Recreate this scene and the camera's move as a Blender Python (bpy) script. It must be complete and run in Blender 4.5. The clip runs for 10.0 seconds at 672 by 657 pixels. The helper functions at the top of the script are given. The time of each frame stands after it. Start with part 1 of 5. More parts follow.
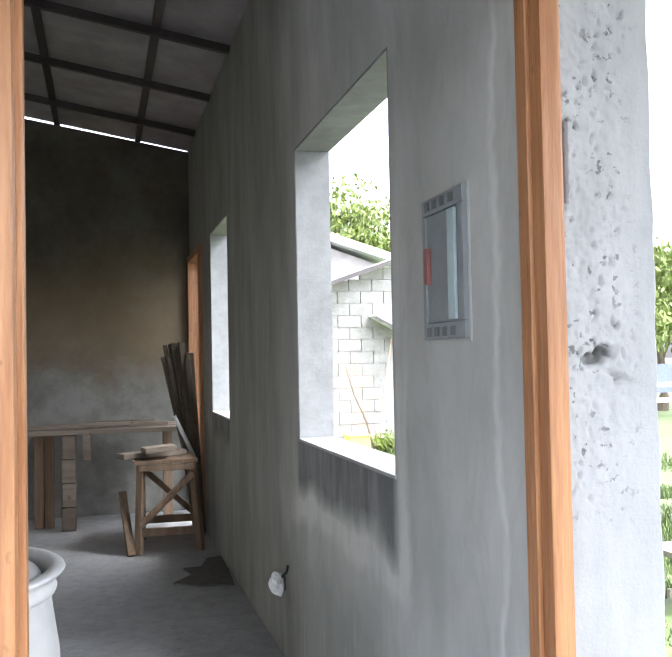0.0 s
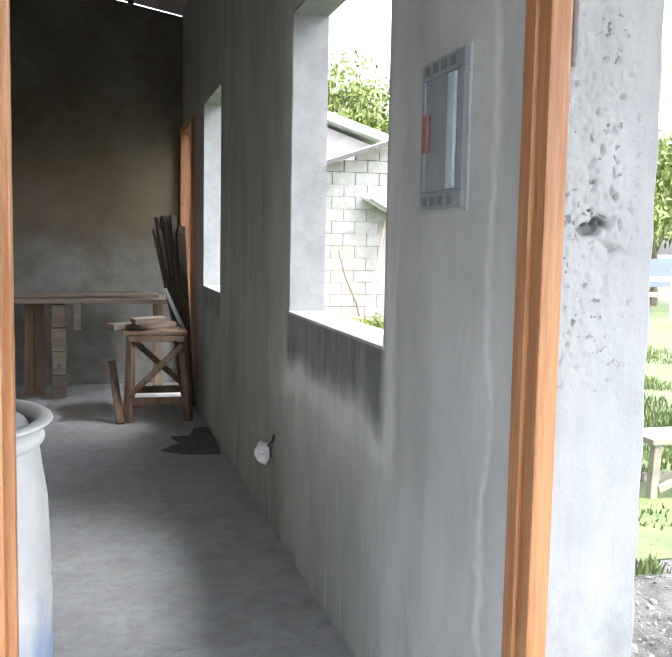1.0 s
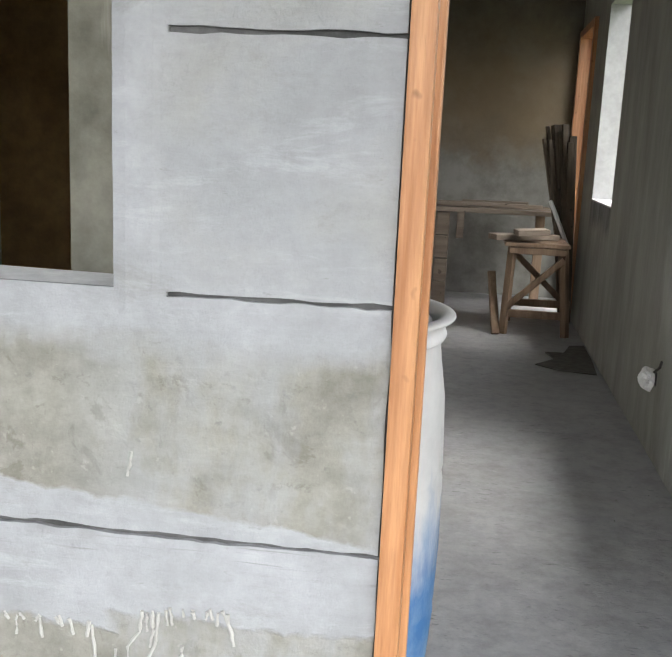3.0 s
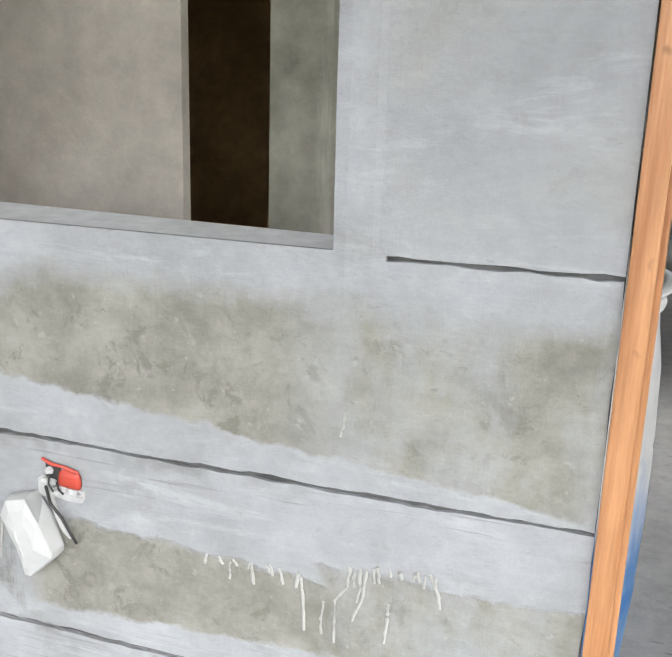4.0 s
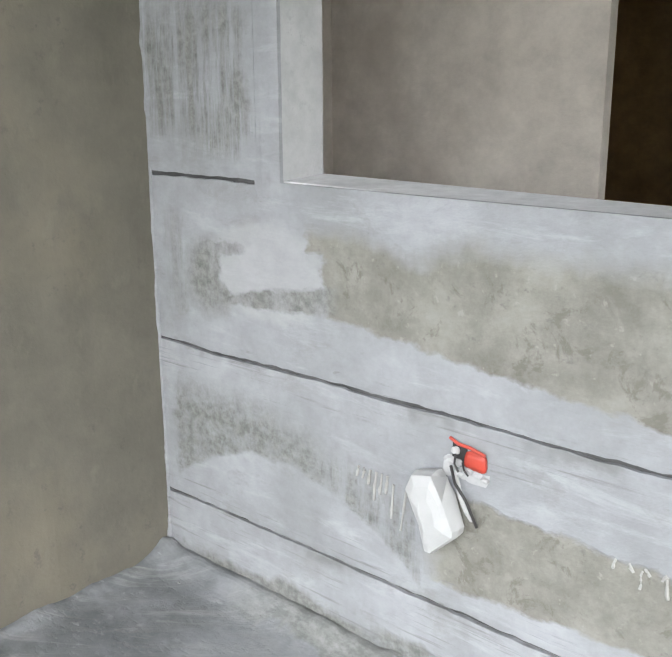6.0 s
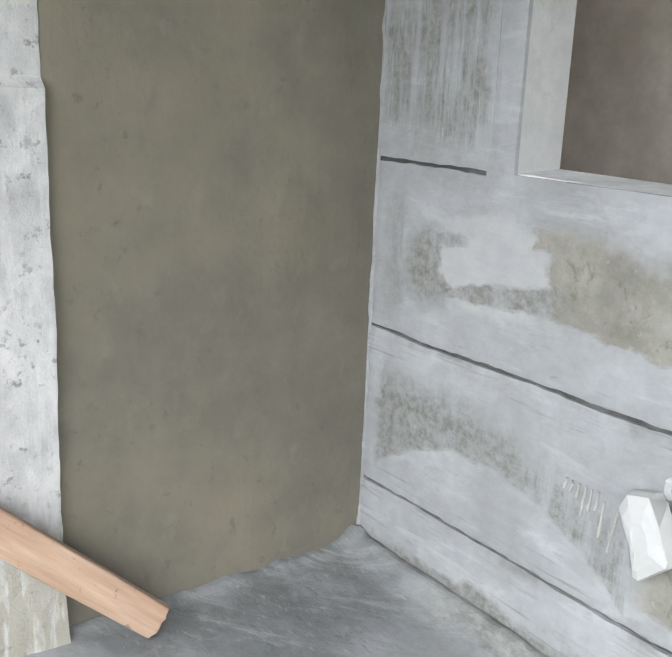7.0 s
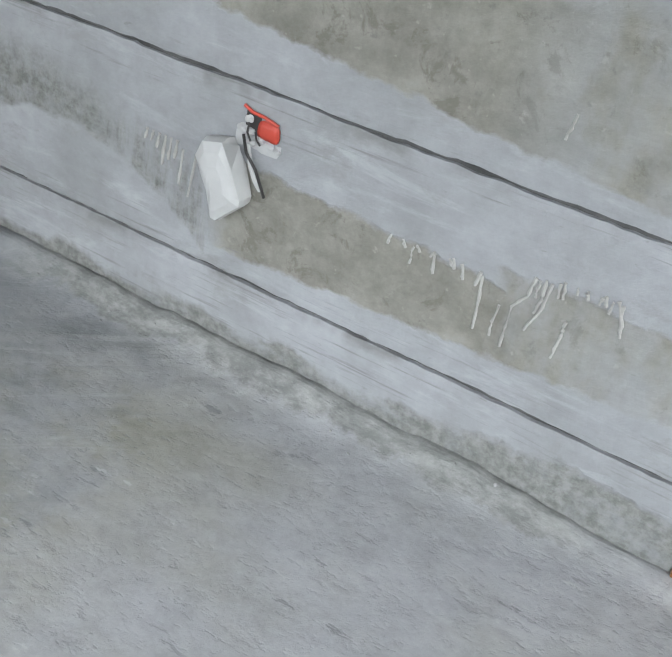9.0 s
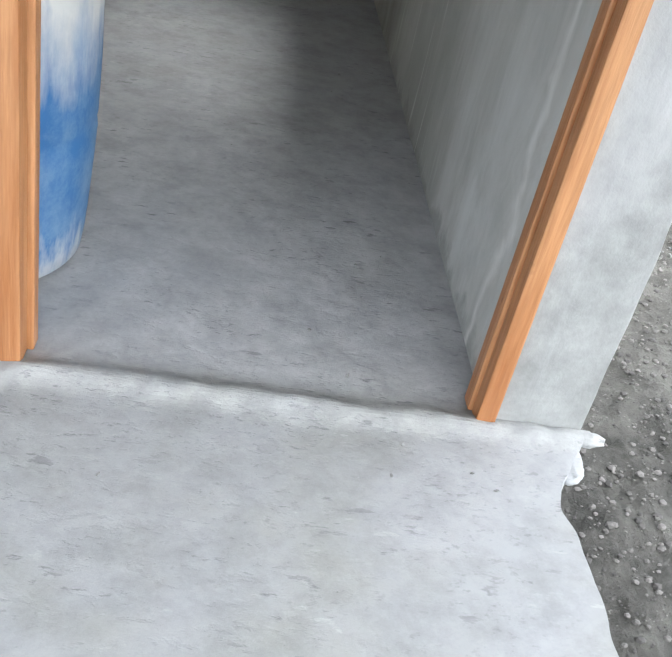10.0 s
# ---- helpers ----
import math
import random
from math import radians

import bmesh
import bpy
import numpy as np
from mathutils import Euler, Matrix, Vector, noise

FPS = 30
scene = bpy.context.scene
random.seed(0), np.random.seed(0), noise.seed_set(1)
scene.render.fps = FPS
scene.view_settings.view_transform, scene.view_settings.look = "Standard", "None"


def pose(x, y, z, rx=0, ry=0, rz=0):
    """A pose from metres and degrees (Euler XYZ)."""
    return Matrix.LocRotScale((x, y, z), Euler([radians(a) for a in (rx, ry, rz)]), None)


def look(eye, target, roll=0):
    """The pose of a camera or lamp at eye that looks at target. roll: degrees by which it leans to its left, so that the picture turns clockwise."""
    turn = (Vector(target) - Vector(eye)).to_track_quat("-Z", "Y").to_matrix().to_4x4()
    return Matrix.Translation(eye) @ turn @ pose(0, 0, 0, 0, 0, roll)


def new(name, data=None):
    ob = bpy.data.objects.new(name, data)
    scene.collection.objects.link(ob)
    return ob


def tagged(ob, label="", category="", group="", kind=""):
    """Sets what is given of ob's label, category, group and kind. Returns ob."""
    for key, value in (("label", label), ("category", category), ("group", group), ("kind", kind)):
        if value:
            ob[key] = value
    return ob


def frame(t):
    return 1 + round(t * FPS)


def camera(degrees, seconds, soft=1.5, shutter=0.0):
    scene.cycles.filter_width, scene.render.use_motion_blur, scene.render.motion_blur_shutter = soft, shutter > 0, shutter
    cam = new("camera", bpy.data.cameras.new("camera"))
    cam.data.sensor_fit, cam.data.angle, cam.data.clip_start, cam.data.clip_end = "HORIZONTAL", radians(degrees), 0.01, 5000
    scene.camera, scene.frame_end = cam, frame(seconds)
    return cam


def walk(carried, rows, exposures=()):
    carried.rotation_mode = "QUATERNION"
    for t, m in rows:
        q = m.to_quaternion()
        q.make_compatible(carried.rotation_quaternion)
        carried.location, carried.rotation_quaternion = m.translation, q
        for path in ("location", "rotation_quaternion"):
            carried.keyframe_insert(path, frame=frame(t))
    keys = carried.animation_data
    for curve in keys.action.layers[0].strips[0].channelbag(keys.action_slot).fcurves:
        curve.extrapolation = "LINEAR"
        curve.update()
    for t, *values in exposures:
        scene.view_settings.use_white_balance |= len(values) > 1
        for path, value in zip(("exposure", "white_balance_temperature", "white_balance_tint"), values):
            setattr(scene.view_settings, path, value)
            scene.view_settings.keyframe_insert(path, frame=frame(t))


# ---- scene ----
cam = camera(40.6, 10.0)

PATH = [
    (0, (0.12, -1.484, 1.358), (0.621, 0.451, 1.421), -1.1),
    (0.5, (0.133, -1.48, 1.336), (0.606, 0.458, 1.307), -0.3),
    (1, (0.125, -1.468, 1.316), (0.642, 0.455, 1.125), 1.1),
    (1.5, (0.114, -1.446, 1.29), (0.534, 0.489, 1.01), 2.5),
    (2, (0.096, -1.412, 1.279), (0.318, 0.544, 0.929), 3.4),
    (2.5, (0.079, -1.404, 1.277), (0.055, 0.562, 0.911), 2.9),
    (3, (0.053, -1.401, 1.286), (-0.215, 0.540, 0.885), 2.6),
    (4.5, (-0.103, -1.382, 1.331), (-0.841, 0.379, 0.737), 0.9),
    (5, (-0.137, -1.391, 1.312), (-1.028, 0.301, 0.726), 0.1),
    (5.5, (-0.17, -1.404, 1.294), (-1.167, 0.221, 0.69), -0.1),
    (6, (-0.165, -1.403, 1.244), (-1.438, 0.049, 0.724), -0.3),
    (6.2, (-0.189, -1.394, 1.245), (-1.503, -0.009, 0.651), -0.8),
    (7.5, (-0.241, -1.438, 1.169), (-1.874, -0.392, 0.683), 4.2),
    (8, (-0.253, -1.434, 1.157), (-1.813, -0.338, 0.552), 5.8),
    (8.5, (-0.272, -1.390, 1.164), (-1.459, -0.058, 0.259), 7.3),
    (8.8, (-0.258, -1.472, 1.2), (-1.046, 0.029, 0.139), 11.2),
    (9, (-0.171, -1.412, 1.205), (-0.867, 0.107, 0.107), 11.2),
    (9.3, (0.007, -1.482, 1.17), (-0.43, 0.153, 0.104), 14.2),
    (9.5, (0.095, -1.426, 1.172), (-0.129, 0.21, 0.044), 13.3),
    (9.7, (0.242, -1.433, 1.152), (0.171, 0.236, 0.053), 12.2),
    (10, (0.331, -1.412, 1.124), (0.607, 0.232, 0.019), 13.1),
]
walk(cam, [(t, look(eye, target, roll)) for t, eye, target, roll in PATH],
     exposures=[(0, 3.27, 6050, 10), (1.5, 3.16, 6300, 9), (3, 3.0, 6600, 9), (4.5, 2.94, 6600, 9), (6, 2.92, 6450, 9), (7.5, 2.84, 6450, 8), (8.5, 2.62, 6300, 8), (8.8, 2.68, 6270, 8), (9, 2.34, 6250, 7), (9.5, 2.58, 6250, 7), (10, 2.76, 6250, 7)])

# ---------------------------------------------------------------- light
world = bpy.data.worlds.new("sky")
scene.world = world
world.use_nodes = True
wn = world.node_tree
sky = wn.nodes.new("ShaderNodeTexSky")
sky.sky_type = 'NISHITA'
sky.sun_disc = False
sky.sun_elevation = radians(62)
sky.sun_rotation = radians(128)
sky.air_density, sky.dust_density, sky.ozone_density = 1.0, 4.0, 1.0
cloud = wn.nodes.new("ShaderNodeHueSaturation")   # thin overcast: most of the blue is washed out
cloud.inputs["Saturation"].default_value = 0.22
wn.links.new(sky.outputs[0], cloud.inputs["Color"])
wn.links.new(cloud.outputs[0], wn.nodes["Background"].inputs[0])
wn.nodes["Background"].inputs[1].default_value = 0.15
sun_data = bpy.data.lights.new("sun", 'SUN')
sun_data.energy, sun_data.angle, sun_data.color = 0.42, radians(100), (1.0, 0.97, 0.93)
sun = new("sun", sun_data)
sun.matrix_world = look((3.70, -2.89, 8.83), (0, 0, 0))


# ---------------------------------------------------------------- materials
def nodes_of(name):
    m = bpy.data.materials.new(name)
    m.use_nodes = True
    nt = m.node_tree
    return m, nt, nt.nodes["Principled BSDF"]


def nd(nt, kind, **vals):
    n = nt.nodes.new(kind)
    for k, v in vals.items():
        n.inputs[k].default_value = v
    return n


def coords(nt, stretch=(1, 1, 1)):
    g = nt.nodes.new("ShaderNodeNewGeometry")
    mp = nt.nodes.new("ShaderNodeMapping")
    mp.inputs["Scale"].default_value = stretch
    nt.links.new(g.outputs["Position"], mp.inputs["Vector"])
    return mp.outputs[0]


def noise_tex(nt, vec, scale, detail=6.0, rough=0.6, warp=0.0):
    n = nd(nt, "ShaderNodeTexNoise", Scale=scale, Detail=detail, Roughness=rough, Distortion=warp)
    nt.links.new(vec, n.inputs["Vector"])
    return n.outputs["Fac"]


def remap(nt, val, a, b, c=0.0, d=1.0):
    n = nd(nt, "ShaderNodeMapRange")
    n.inputs[1].default_value, n.inputs[2].default_value, n.inputs[3].default_value, n.inputs[4].default_value = a, b, c, d
    nt.links.new(val, n.inputs[0])
    return n.outputs[0]


def mix(nt, fac, a, b, kind='MIX'):
    n = nt.nodes.new("ShaderNodeMix")
    n.data_type, n.blend_type = 'RGBA', kind
    for sock, v in ((n.inputs[0], fac), (n.inputs[6], a), (n.inputs[7], b)):
        if hasattr(v, "node"):
            nt.links.new(v, sock)
        elif isinstance(v, (int, float)):
            sock.default_value = v
        else:
            sock.default_value = (*v, 1)
    return n.outputs[2]


def math_node(nt, op, a, b=0.0):
    n = nt.nodes.new("ShaderNodeMath")
    n.operation = op
    for sock, v in ((n.inputs[0], a), (n.inputs[1], b)):
        if hasattr(v, "node"):
            nt.links.new(v, sock)
        else:
            sock.default_value = v
    return n.outputs[0]


def bump(nt, bsdf, height, strength, dist=0.01):
    b = nd(nt, "ShaderNodeBump", Strength=strength, Distance=dist)
    nt.links.new(height, b.inputs["Height"])
    nt.links.new(b.outputs[0], bsdf.inputs["Normal"])


def concrete(name, light, dark, blotch=1.6, fine=26.0, streak=0.0, streak_col=None, relief=0.35, rough=0.9, contrast=(0.38, 0.62)):
    m, nt, bs = nodes_of(name)
    p = coords(nt)
    big = remap(nt, noise_tex(nt, p, blotch, 7, 0.62), *contrast)
    col = mix(nt, big, dark, light)
    small = remap(nt, noise_tex(nt, p, fine, 5, 0.7), 0.3, 0.7, 0.86, 1.1)
    g = nt.nodes.new("ShaderNodeCombineColor")
    for i in range(3):
        nt.links.new(small, g.inputs[i])
    col = mix(nt, 1.0, col, g.outputs[0], 'MULTIPLY')
    if streak:
        v = coords(nt, (9, 9, 0.7))
        s = remap(nt, noise_tex(nt, v, 1.5, 5, 0.6), 0.55, 0.78, 0, streak)
        col = mix(nt, s, col, streak_col or light)
    nt.links.new(col, bs.inputs["Base Color"])
    bs.inputs["Roughness"].default_value = rough
    h = math_node(nt, 'ADD', noise_tex(nt, p, fine, 6, 0.7), math_node(nt, 'MULTIPLY', noise_tex(nt, p, fine * 7, 3, 0.6), 0.35))
    bump(nt, bs, h, relief, 0.012)
    return m


def facade_material():
    """Grey rendered wall: pale skim coat brushed along the joints, bare olive-grey render between."""
    m, nt, bs = nodes_of("skim_coated_render")
    p = coords(nt)
    sep = nt.nodes.new("ShaderNodeSeparateXYZ")
    nt.links.new(p, sep.inputs[0])
    x, z = sep.outputs[0], sep.outputs[2]
    wob = remap(nt, noise_tex(nt, coords(nt, (2.2, 1, 3)), 1.6, 5, 0.55), 0.25, 0.75, -0.06, 0.06)
    brush = remap(nt, noise_tex(nt, coords(nt, (20, 1, 3)), 2.0, 4, 0.6), 0.25, 0.75, -0.008, 0.008)
    zz = math_node(nt, 'ADD', math_node(nt, 'ADD', z, wob), brush)
    xx = math_node(nt, 'ADD', x, remap(nt, noise_tex(nt, p, 5, 6, 0.6), 0.25, 0.75, -0.07, 0.07))

    def above(a, b=0.0, soft=0.007):
        """How far a place lies above the line z = a + b x."""
        return remap(nt, math_node(nt, 'SUBTRACT', zz, math_node(nt, 'ADD', math_node(nt, 'MULTIPLY', x, b), a)), -soft, soft)

    def below(a, b=0.0, soft=0.007):
        return remap(nt, math_node(nt, 'SUBTRACT', zz, math_node(nt, 'ADD', math_node(nt, 'MULTIPLY', x, b), a)), -soft, soft, 1, 0)

    def right_of(a, soft=0.015):
        return remap(nt, xx, a - soft, a + soft)

    def left_of(a, soft=0.015):
        return remap(nt, xx, a - soft, a + soft, 1, 0)

    def both(*fs):
        out = fs[0]
        for f in fs[1:]:
            out = math_node(nt, 'MULTIPLY', out, f)
        return out

    def either(*fs):
        out = fs[0]
        for f in fs[1:]:
            out = math_node(nt, 'MAXIMUM', out, f)
        return out
    xs = math_node(nt, 'ADD', x, remap(nt, noise_tex(nt, p, 13, 7, 0.62), 0.25, 0.75, -0.026, 0.026))
    zs = math_node(nt, 'ADD', z, remap(nt, noise_tex(nt, coords(nt, (1, 2, 1.3)), 14, 7, 0.62), 0.25, 0.75, -0.014, 0.014))

    def oval(cx, cz, rx, rz, soft=0.12):
        dx = math_node(nt, 'POWER', math_node(nt, 'ABSOLUTE', math_node(nt, 'DIVIDE', math_node(nt, 'SUBTRACT', xs, cx), rx)), 2.0)
        dz = math_node(nt, 'POWER', math_node(nt, 'ABSOLUTE', math_node(nt, 'DIVIDE', math_node(nt, 'SUBTRACT', zs, cz), rz)), 2.0)
        return remap(nt, math_node(nt, 'ADD', dx, dz), 1 - soft, 1 + soft, 1, 0)

    def over(a, b, x_at=0.0, soft=0.005):
        line = math_node(nt, 'ADD', math_node(nt, 'MULTIPLY', math_node(nt, 'SUBTRACT', x, x_at), b), a)
        return remap(nt, math_node(nt, 'SUBTRACT', zs, line), -soft, soft)

    def no(f):
        return math_node(nt, 'SUBTRACT', 1.0, f)

    def east(a, soft=0.006):
        return remap(nt, xs, a - soft, a + soft)
    fade = remap(nt, noise_tex(nt, coords(nt, (1.6, 1, 0.8)), 3.0, 5, 0.6), 0.40, 0.56, 0.25, 1)
    fade = math_node(nt, 'MAXIMUM', fade, remap(nt, x, -0.62, -0.35, 1, 0))
    upper = both(over(0.625, -0.095), below(0.945, 0.0, 0.03), either(east(-1.425), both(east(-1.475), over(0.895, 0.0))), fade)
    lower = both(over(0.300, 0.05), either(both(no(over(0.395, -0.055)), no(east(-0.49, 0.02))), both(no(over(0.458, 0.0)), east(-0.52, 0.02))), right_of(-1.10, 0.04), fade)
    foot = both(below(0.105, 0.03, 0.01), remap(nt, noise_tex(nt, coords(nt, (0.8, 1, 1.5)), 8, 9, 0.74), 0.36, 0.52, 0.3, 1))
    hollow = oval(-1.655, 0.83, 0.105, 0.078)
    smear = either(both(oval(-1.795, 0.80, 0.080, 0.092, 0.6), no(hollow)),
                   both(over(0.730, 0.085, -1.85), no(over(0.766, 0.19, -1.73)), east(-1.80), no(east(-1.40, 0.02))),
                   math_node(nt, 'MULTIPLY', oval(-1.745, 0.878, 0.075, 0.015, 0.4), 0.8))
    smear = math_node(nt, 'MULTIPLY', smear, remap(nt, noise_tex(nt, coords(nt, (1, 1, 0.6)), 15, 9, 0.74), 0.34, 0.54, 0.55, 1))
    arch = math_node(nt, 'SUBTRACT', 0.385, math_node(nt, 'POWER', math_node(nt, 'ABSOLUTE', math_node(nt, 'ADD', x, 1.58)), 2.0))
    strokes = remap(nt, noise_tex(nt, coords(nt, (14, 1, 2.2)), 2.4, 7, 0.7), 0.40, 0.58)
    grainy = remap(nt, noise_tex(nt, p, 26, 9, 0.75), 0.36, 0.56, 0.25, 1)
    scab = both(remap(nt, math_node(nt, 'SUBTRACT', zs, arch), -0.004, 0.010), remap(nt, math_node(nt, 'ADD', zs, math_node(nt, 'MULTIPLY', math_node(nt, 'MAXIMUM', math_node(nt, 'ADD', x, 1.656), 0.0), 0.25)), 0.47, 0.55, 1, 0),
                east(-1.95, 0.012), no(east(-1.16, 0.03)), grainy, either(no(east(-1.42, 0.06)), strokes))
    edge_strokes = both(above(0.70), below(0.97, 0.0, 0.02), no(east(-1.875)), east(-1.95, 0.02), remap(nt, strokes, 0, 1, 0, 0.55))
    pier = both(above(1.11, 0.0, 0.03), below(1.42, 0.0, 0.05), left_of(-1.66, 0.02), remap(nt, noise_tex(nt, coords(nt, (16, 1, 1.6)), 2.2, 6, 0.7), 0.42, 0.58))
    cloudy = both(above(1.08, 0.0, 0.05), right_of(-0.42, 0.06), remap(nt, noise_tex(nt, p, 3.1, 7, 0.6), 0.48, 0.62, 0, 0.5))
    bare = either(upper, lower, cloudy)
    damp = either(smear, scab, pier, foot, edge_strokes)
    pale = mix(nt, remap(nt, noise_tex(nt, p, 3.1, 9, 0.68), 0.36, 0.64), (0.256, 0.262, 0.270), (0.352, 0.362, 0.376))
    swipes = remap(nt, noise_tex(nt, coords(nt, (1.0, 1, 5.5)), 3.2, 8, 0.7, 0.5), 0.54, 0.66, 0, 0.5)
    pale = mix(nt, swipes, pale, (0.41, 0.42, 0.437))
    thin_skim = remap(nt, noise_tex(nt, coords(nt, (1.0, 1, 1.8)), 5.0, 9, 0.74, 0.4), 0.56, 0.66, 0, 0.5)
    pale = mix(nt, thin_skim, pale, (0.225, 0.226, 0.218))
    nicks = remap(nt, noise_tex(nt, coords(nt, (0.5, 1, 1.4)), 34, 5, 0.65), 0.66, 0.72, 0, 0.5)
    pale = mix(nt, nicks, pale, (0.18, 0.18, 0.175))
    olive = mix(nt, remap(nt, noise_tex(nt, p, 4.6, 10, 0.74), 0.38, 0.62), (0.170, 0.165, 0.140), (0.28, 0.273, 0.243))
    specks = remap(nt, noise_tex(nt, p, 42, 3, 0.6), 0.63, 0.70, 0, 0.65)
    olive = mix(nt, specks, olive, (0.32, 0.31, 0.275))
    pocks = remap(nt, noise_tex(nt, coords(nt, (0.8, 1, 1)), 30, 5, 0.7), 0.60, 0.68, 0, 0.8)
    olive = mix(nt, pocks, olive, (0.16, 0.155, 0.14))
    lumps = remap(nt, noise_tex(nt, p, 9, 8, 0.7, 0.6), 0.53, 0.62, 0, 0.32)
    olive = mix(nt, lumps, olive, (0.30, 0.295, 0.265))
    rubbed = remap(nt, noise_tex(nt, p, 12, 8, 0.72, 0.5), 0.57, 0.62, 0, 0.7)
    olive = mix(nt, rubbed, olive, (0.145, 0.136, 0.112))
    col = mix(nt, bare, pale, olive)
    col = mix(nt, damp, col, mix(nt, remap(nt, noise_tex(nt, p, 44, 6, 0.72), 0.38, 0.62), (0.150, 0.153, 0.143), (0.265, 0.268, 0.255)))
    blob = both(oval(-1.60, 0.835, 0.185, 0.115, 0.2), no(either(bare, damp)))
    col = mix(nt, math_node(nt, 'MULTIPLY', blob, 0.6), col, (0.40, 0.405, 0.41))
    # Broken darker grey strips just below the two lower joints.
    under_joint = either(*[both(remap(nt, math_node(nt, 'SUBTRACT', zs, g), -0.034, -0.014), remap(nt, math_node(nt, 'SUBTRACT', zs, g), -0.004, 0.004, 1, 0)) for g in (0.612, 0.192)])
    joint_strip = both(under_joint, remap(nt, noise_tex(nt, coords(nt, (1.0, 1, 0.2)), 3.3, 4, 0.6), 0.52, 0.60, 0, 0.75))
    col = mix(nt, joint_strip, col, (0.185, 0.187, 0.183))
    lines = remap(nt, noise_tex(nt, coords(nt, (2.2, 1, 60)), 1.5, 6, 0.65), 0.56, 0.66, 0, 0.8)
    near_joint = either(both(above(0.55), below(0.62)), both(above(0.06), below(0.25)))
    col = mix(nt, both(lines, remap(nt, near_joint, 0, 1, 0.08, 1.0)), col, (0.19, 0.19, 0.19))
    tone = remap(nt, noise_tex(nt, coords(nt, (0.8, 1, 1.2)), 23, 9, 0.76), 0.32, 0.68, 0.91, 1.07)
    grit = nt.nodes.new("ShaderNodeCombineColor")
    for i in range(3):
        nt.links.new(tone, grit.inputs[i])
    col = mix(nt, 1.0, col, grit.outputs[0], 'MULTIPLY')
    nt.links.new(col, bs.inputs["Base Color"])
    bs.inputs["Roughness"].default_value = 0.88
    h = math_node(nt, 'ADD', noise_tex(nt, p, 16, 9, 0.72), math_node(nt, 'MULTIPLY', either(bare, damp), -0.5))
    bump(nt, bs, h, 0.55, 0.012)
    return m


def timber(name, light, dark, axis='Z', rough=0.55, grain=55, lean=0.0, coarse=9):
    m, nt, bs = nodes_of(name)
    st = {'X': (0.06, 1, 1), 'Y': (1, 0.06, 1), 'Z': (1, 1, 0.06)}[axis]
    turn = nt.nodes.new("ShaderNodeMapping")
    turn.inputs["Rotation"].default_value = (radians(lean), 0, 0)
    nt.links.new(coords(nt), turn.inputs["Vector"])
    squeeze = nt.nodes.new("ShaderNodeMapping")
    squeeze.inputs["Scale"].default_value = st
    nt.links.new(turn.outputs[0], squeeze.inputs["Vector"])
    v = squeeze.outputs[0]
    g1 = remap(nt, noise_tex(nt, v, grain, 4, 0.65), 0.3, 0.7)
    g2 = remap(nt, noise_tex(nt, v, coarse, 4, 0.6), 0.35, 0.65)
    col = mix(nt, g2, dark, light)
    col = mix(nt, math_node(nt, 'MULTIPLY', g1, 0.4), col, tuple(c * 0.55 for c in dark))
    knots = remap(nt, noise_tex(nt, coords(nt), 17, 2, 0.5), 0.70, 0.76, 0, 0.7)
    col = mix(nt, knots, col, tuple(c * 0.4 for c in dark))
    nt.links.new(col, bs.inputs["Base Color"])
    bs.inputs["Roughness"].default_value = rough
    bump(nt, bs, g1, 0.25, 0.004)
    return m


def plain(name, col, rough=0.5, metal=0.0, vary=0.12, scale=14):
    m, nt, bs = nodes_of(name)
    f = remap(nt, noise_tex(nt, coords(nt), scale, 5, 0.6), 0.3, 0.7)
    c = mix(nt, f, tuple(v * (1 - vary) for v in col), tuple(min(1, v * (1 + vary)) for v in col))
    nt.links.new(c, bs.inputs["Base Color"])
    bs.inputs["Roughness"].default_value = rough
    bs.inputs["Metallic"].default_value = metal
    return m


def drum_material():
    """Blue plastic whitened by cement wash in its upper half and at the foot."""
    m, nt, bs = nodes_of("cement_washed_blue_plastic")
    p = coords(nt)
    sep = nt.nodes.new("ShaderNodeSeparateXYZ")
    nt.links.new(p, sep.inputs[0])
    z = math_node(nt, 'ADD', sep.outputs[2], remap(nt, noise_tex(nt, coords(nt, (5, 5, 1.5)), 2.2, 6, 0.65), 0.2, 0.8, -0.13, 0.13))
    wash = math_node(nt, 'MAXIMUM', remap(nt, z, 0.43, 0.62), remap(nt, z, 0.02, 0.09, 0.75, 0))
    scuff = remap(nt, noise_tex(nt, p, 11, 8, 0.72), 0.42, 0.66, 0, 0.8)
    blue = mix(nt, scuff, (0.04, 0.145, 0.34), (0.17, 0.28, 0.43))
    white = mix(nt, remap(nt, noise_tex(nt, p, 7, 6, 0.65), 0.3, 0.7), (0.47, 0.475, 0.478), (0.60, 0.60, 0.59))
    nt.links.new(mix(nt, wash, blue, white), bs.inputs["Base Color"])
    bs.inputs["Roughness"].default_value = 0.5
    bump(nt, bs, noise_tex(nt, p, 30, 5, 0.6), 0.12, 0.005)
    return m


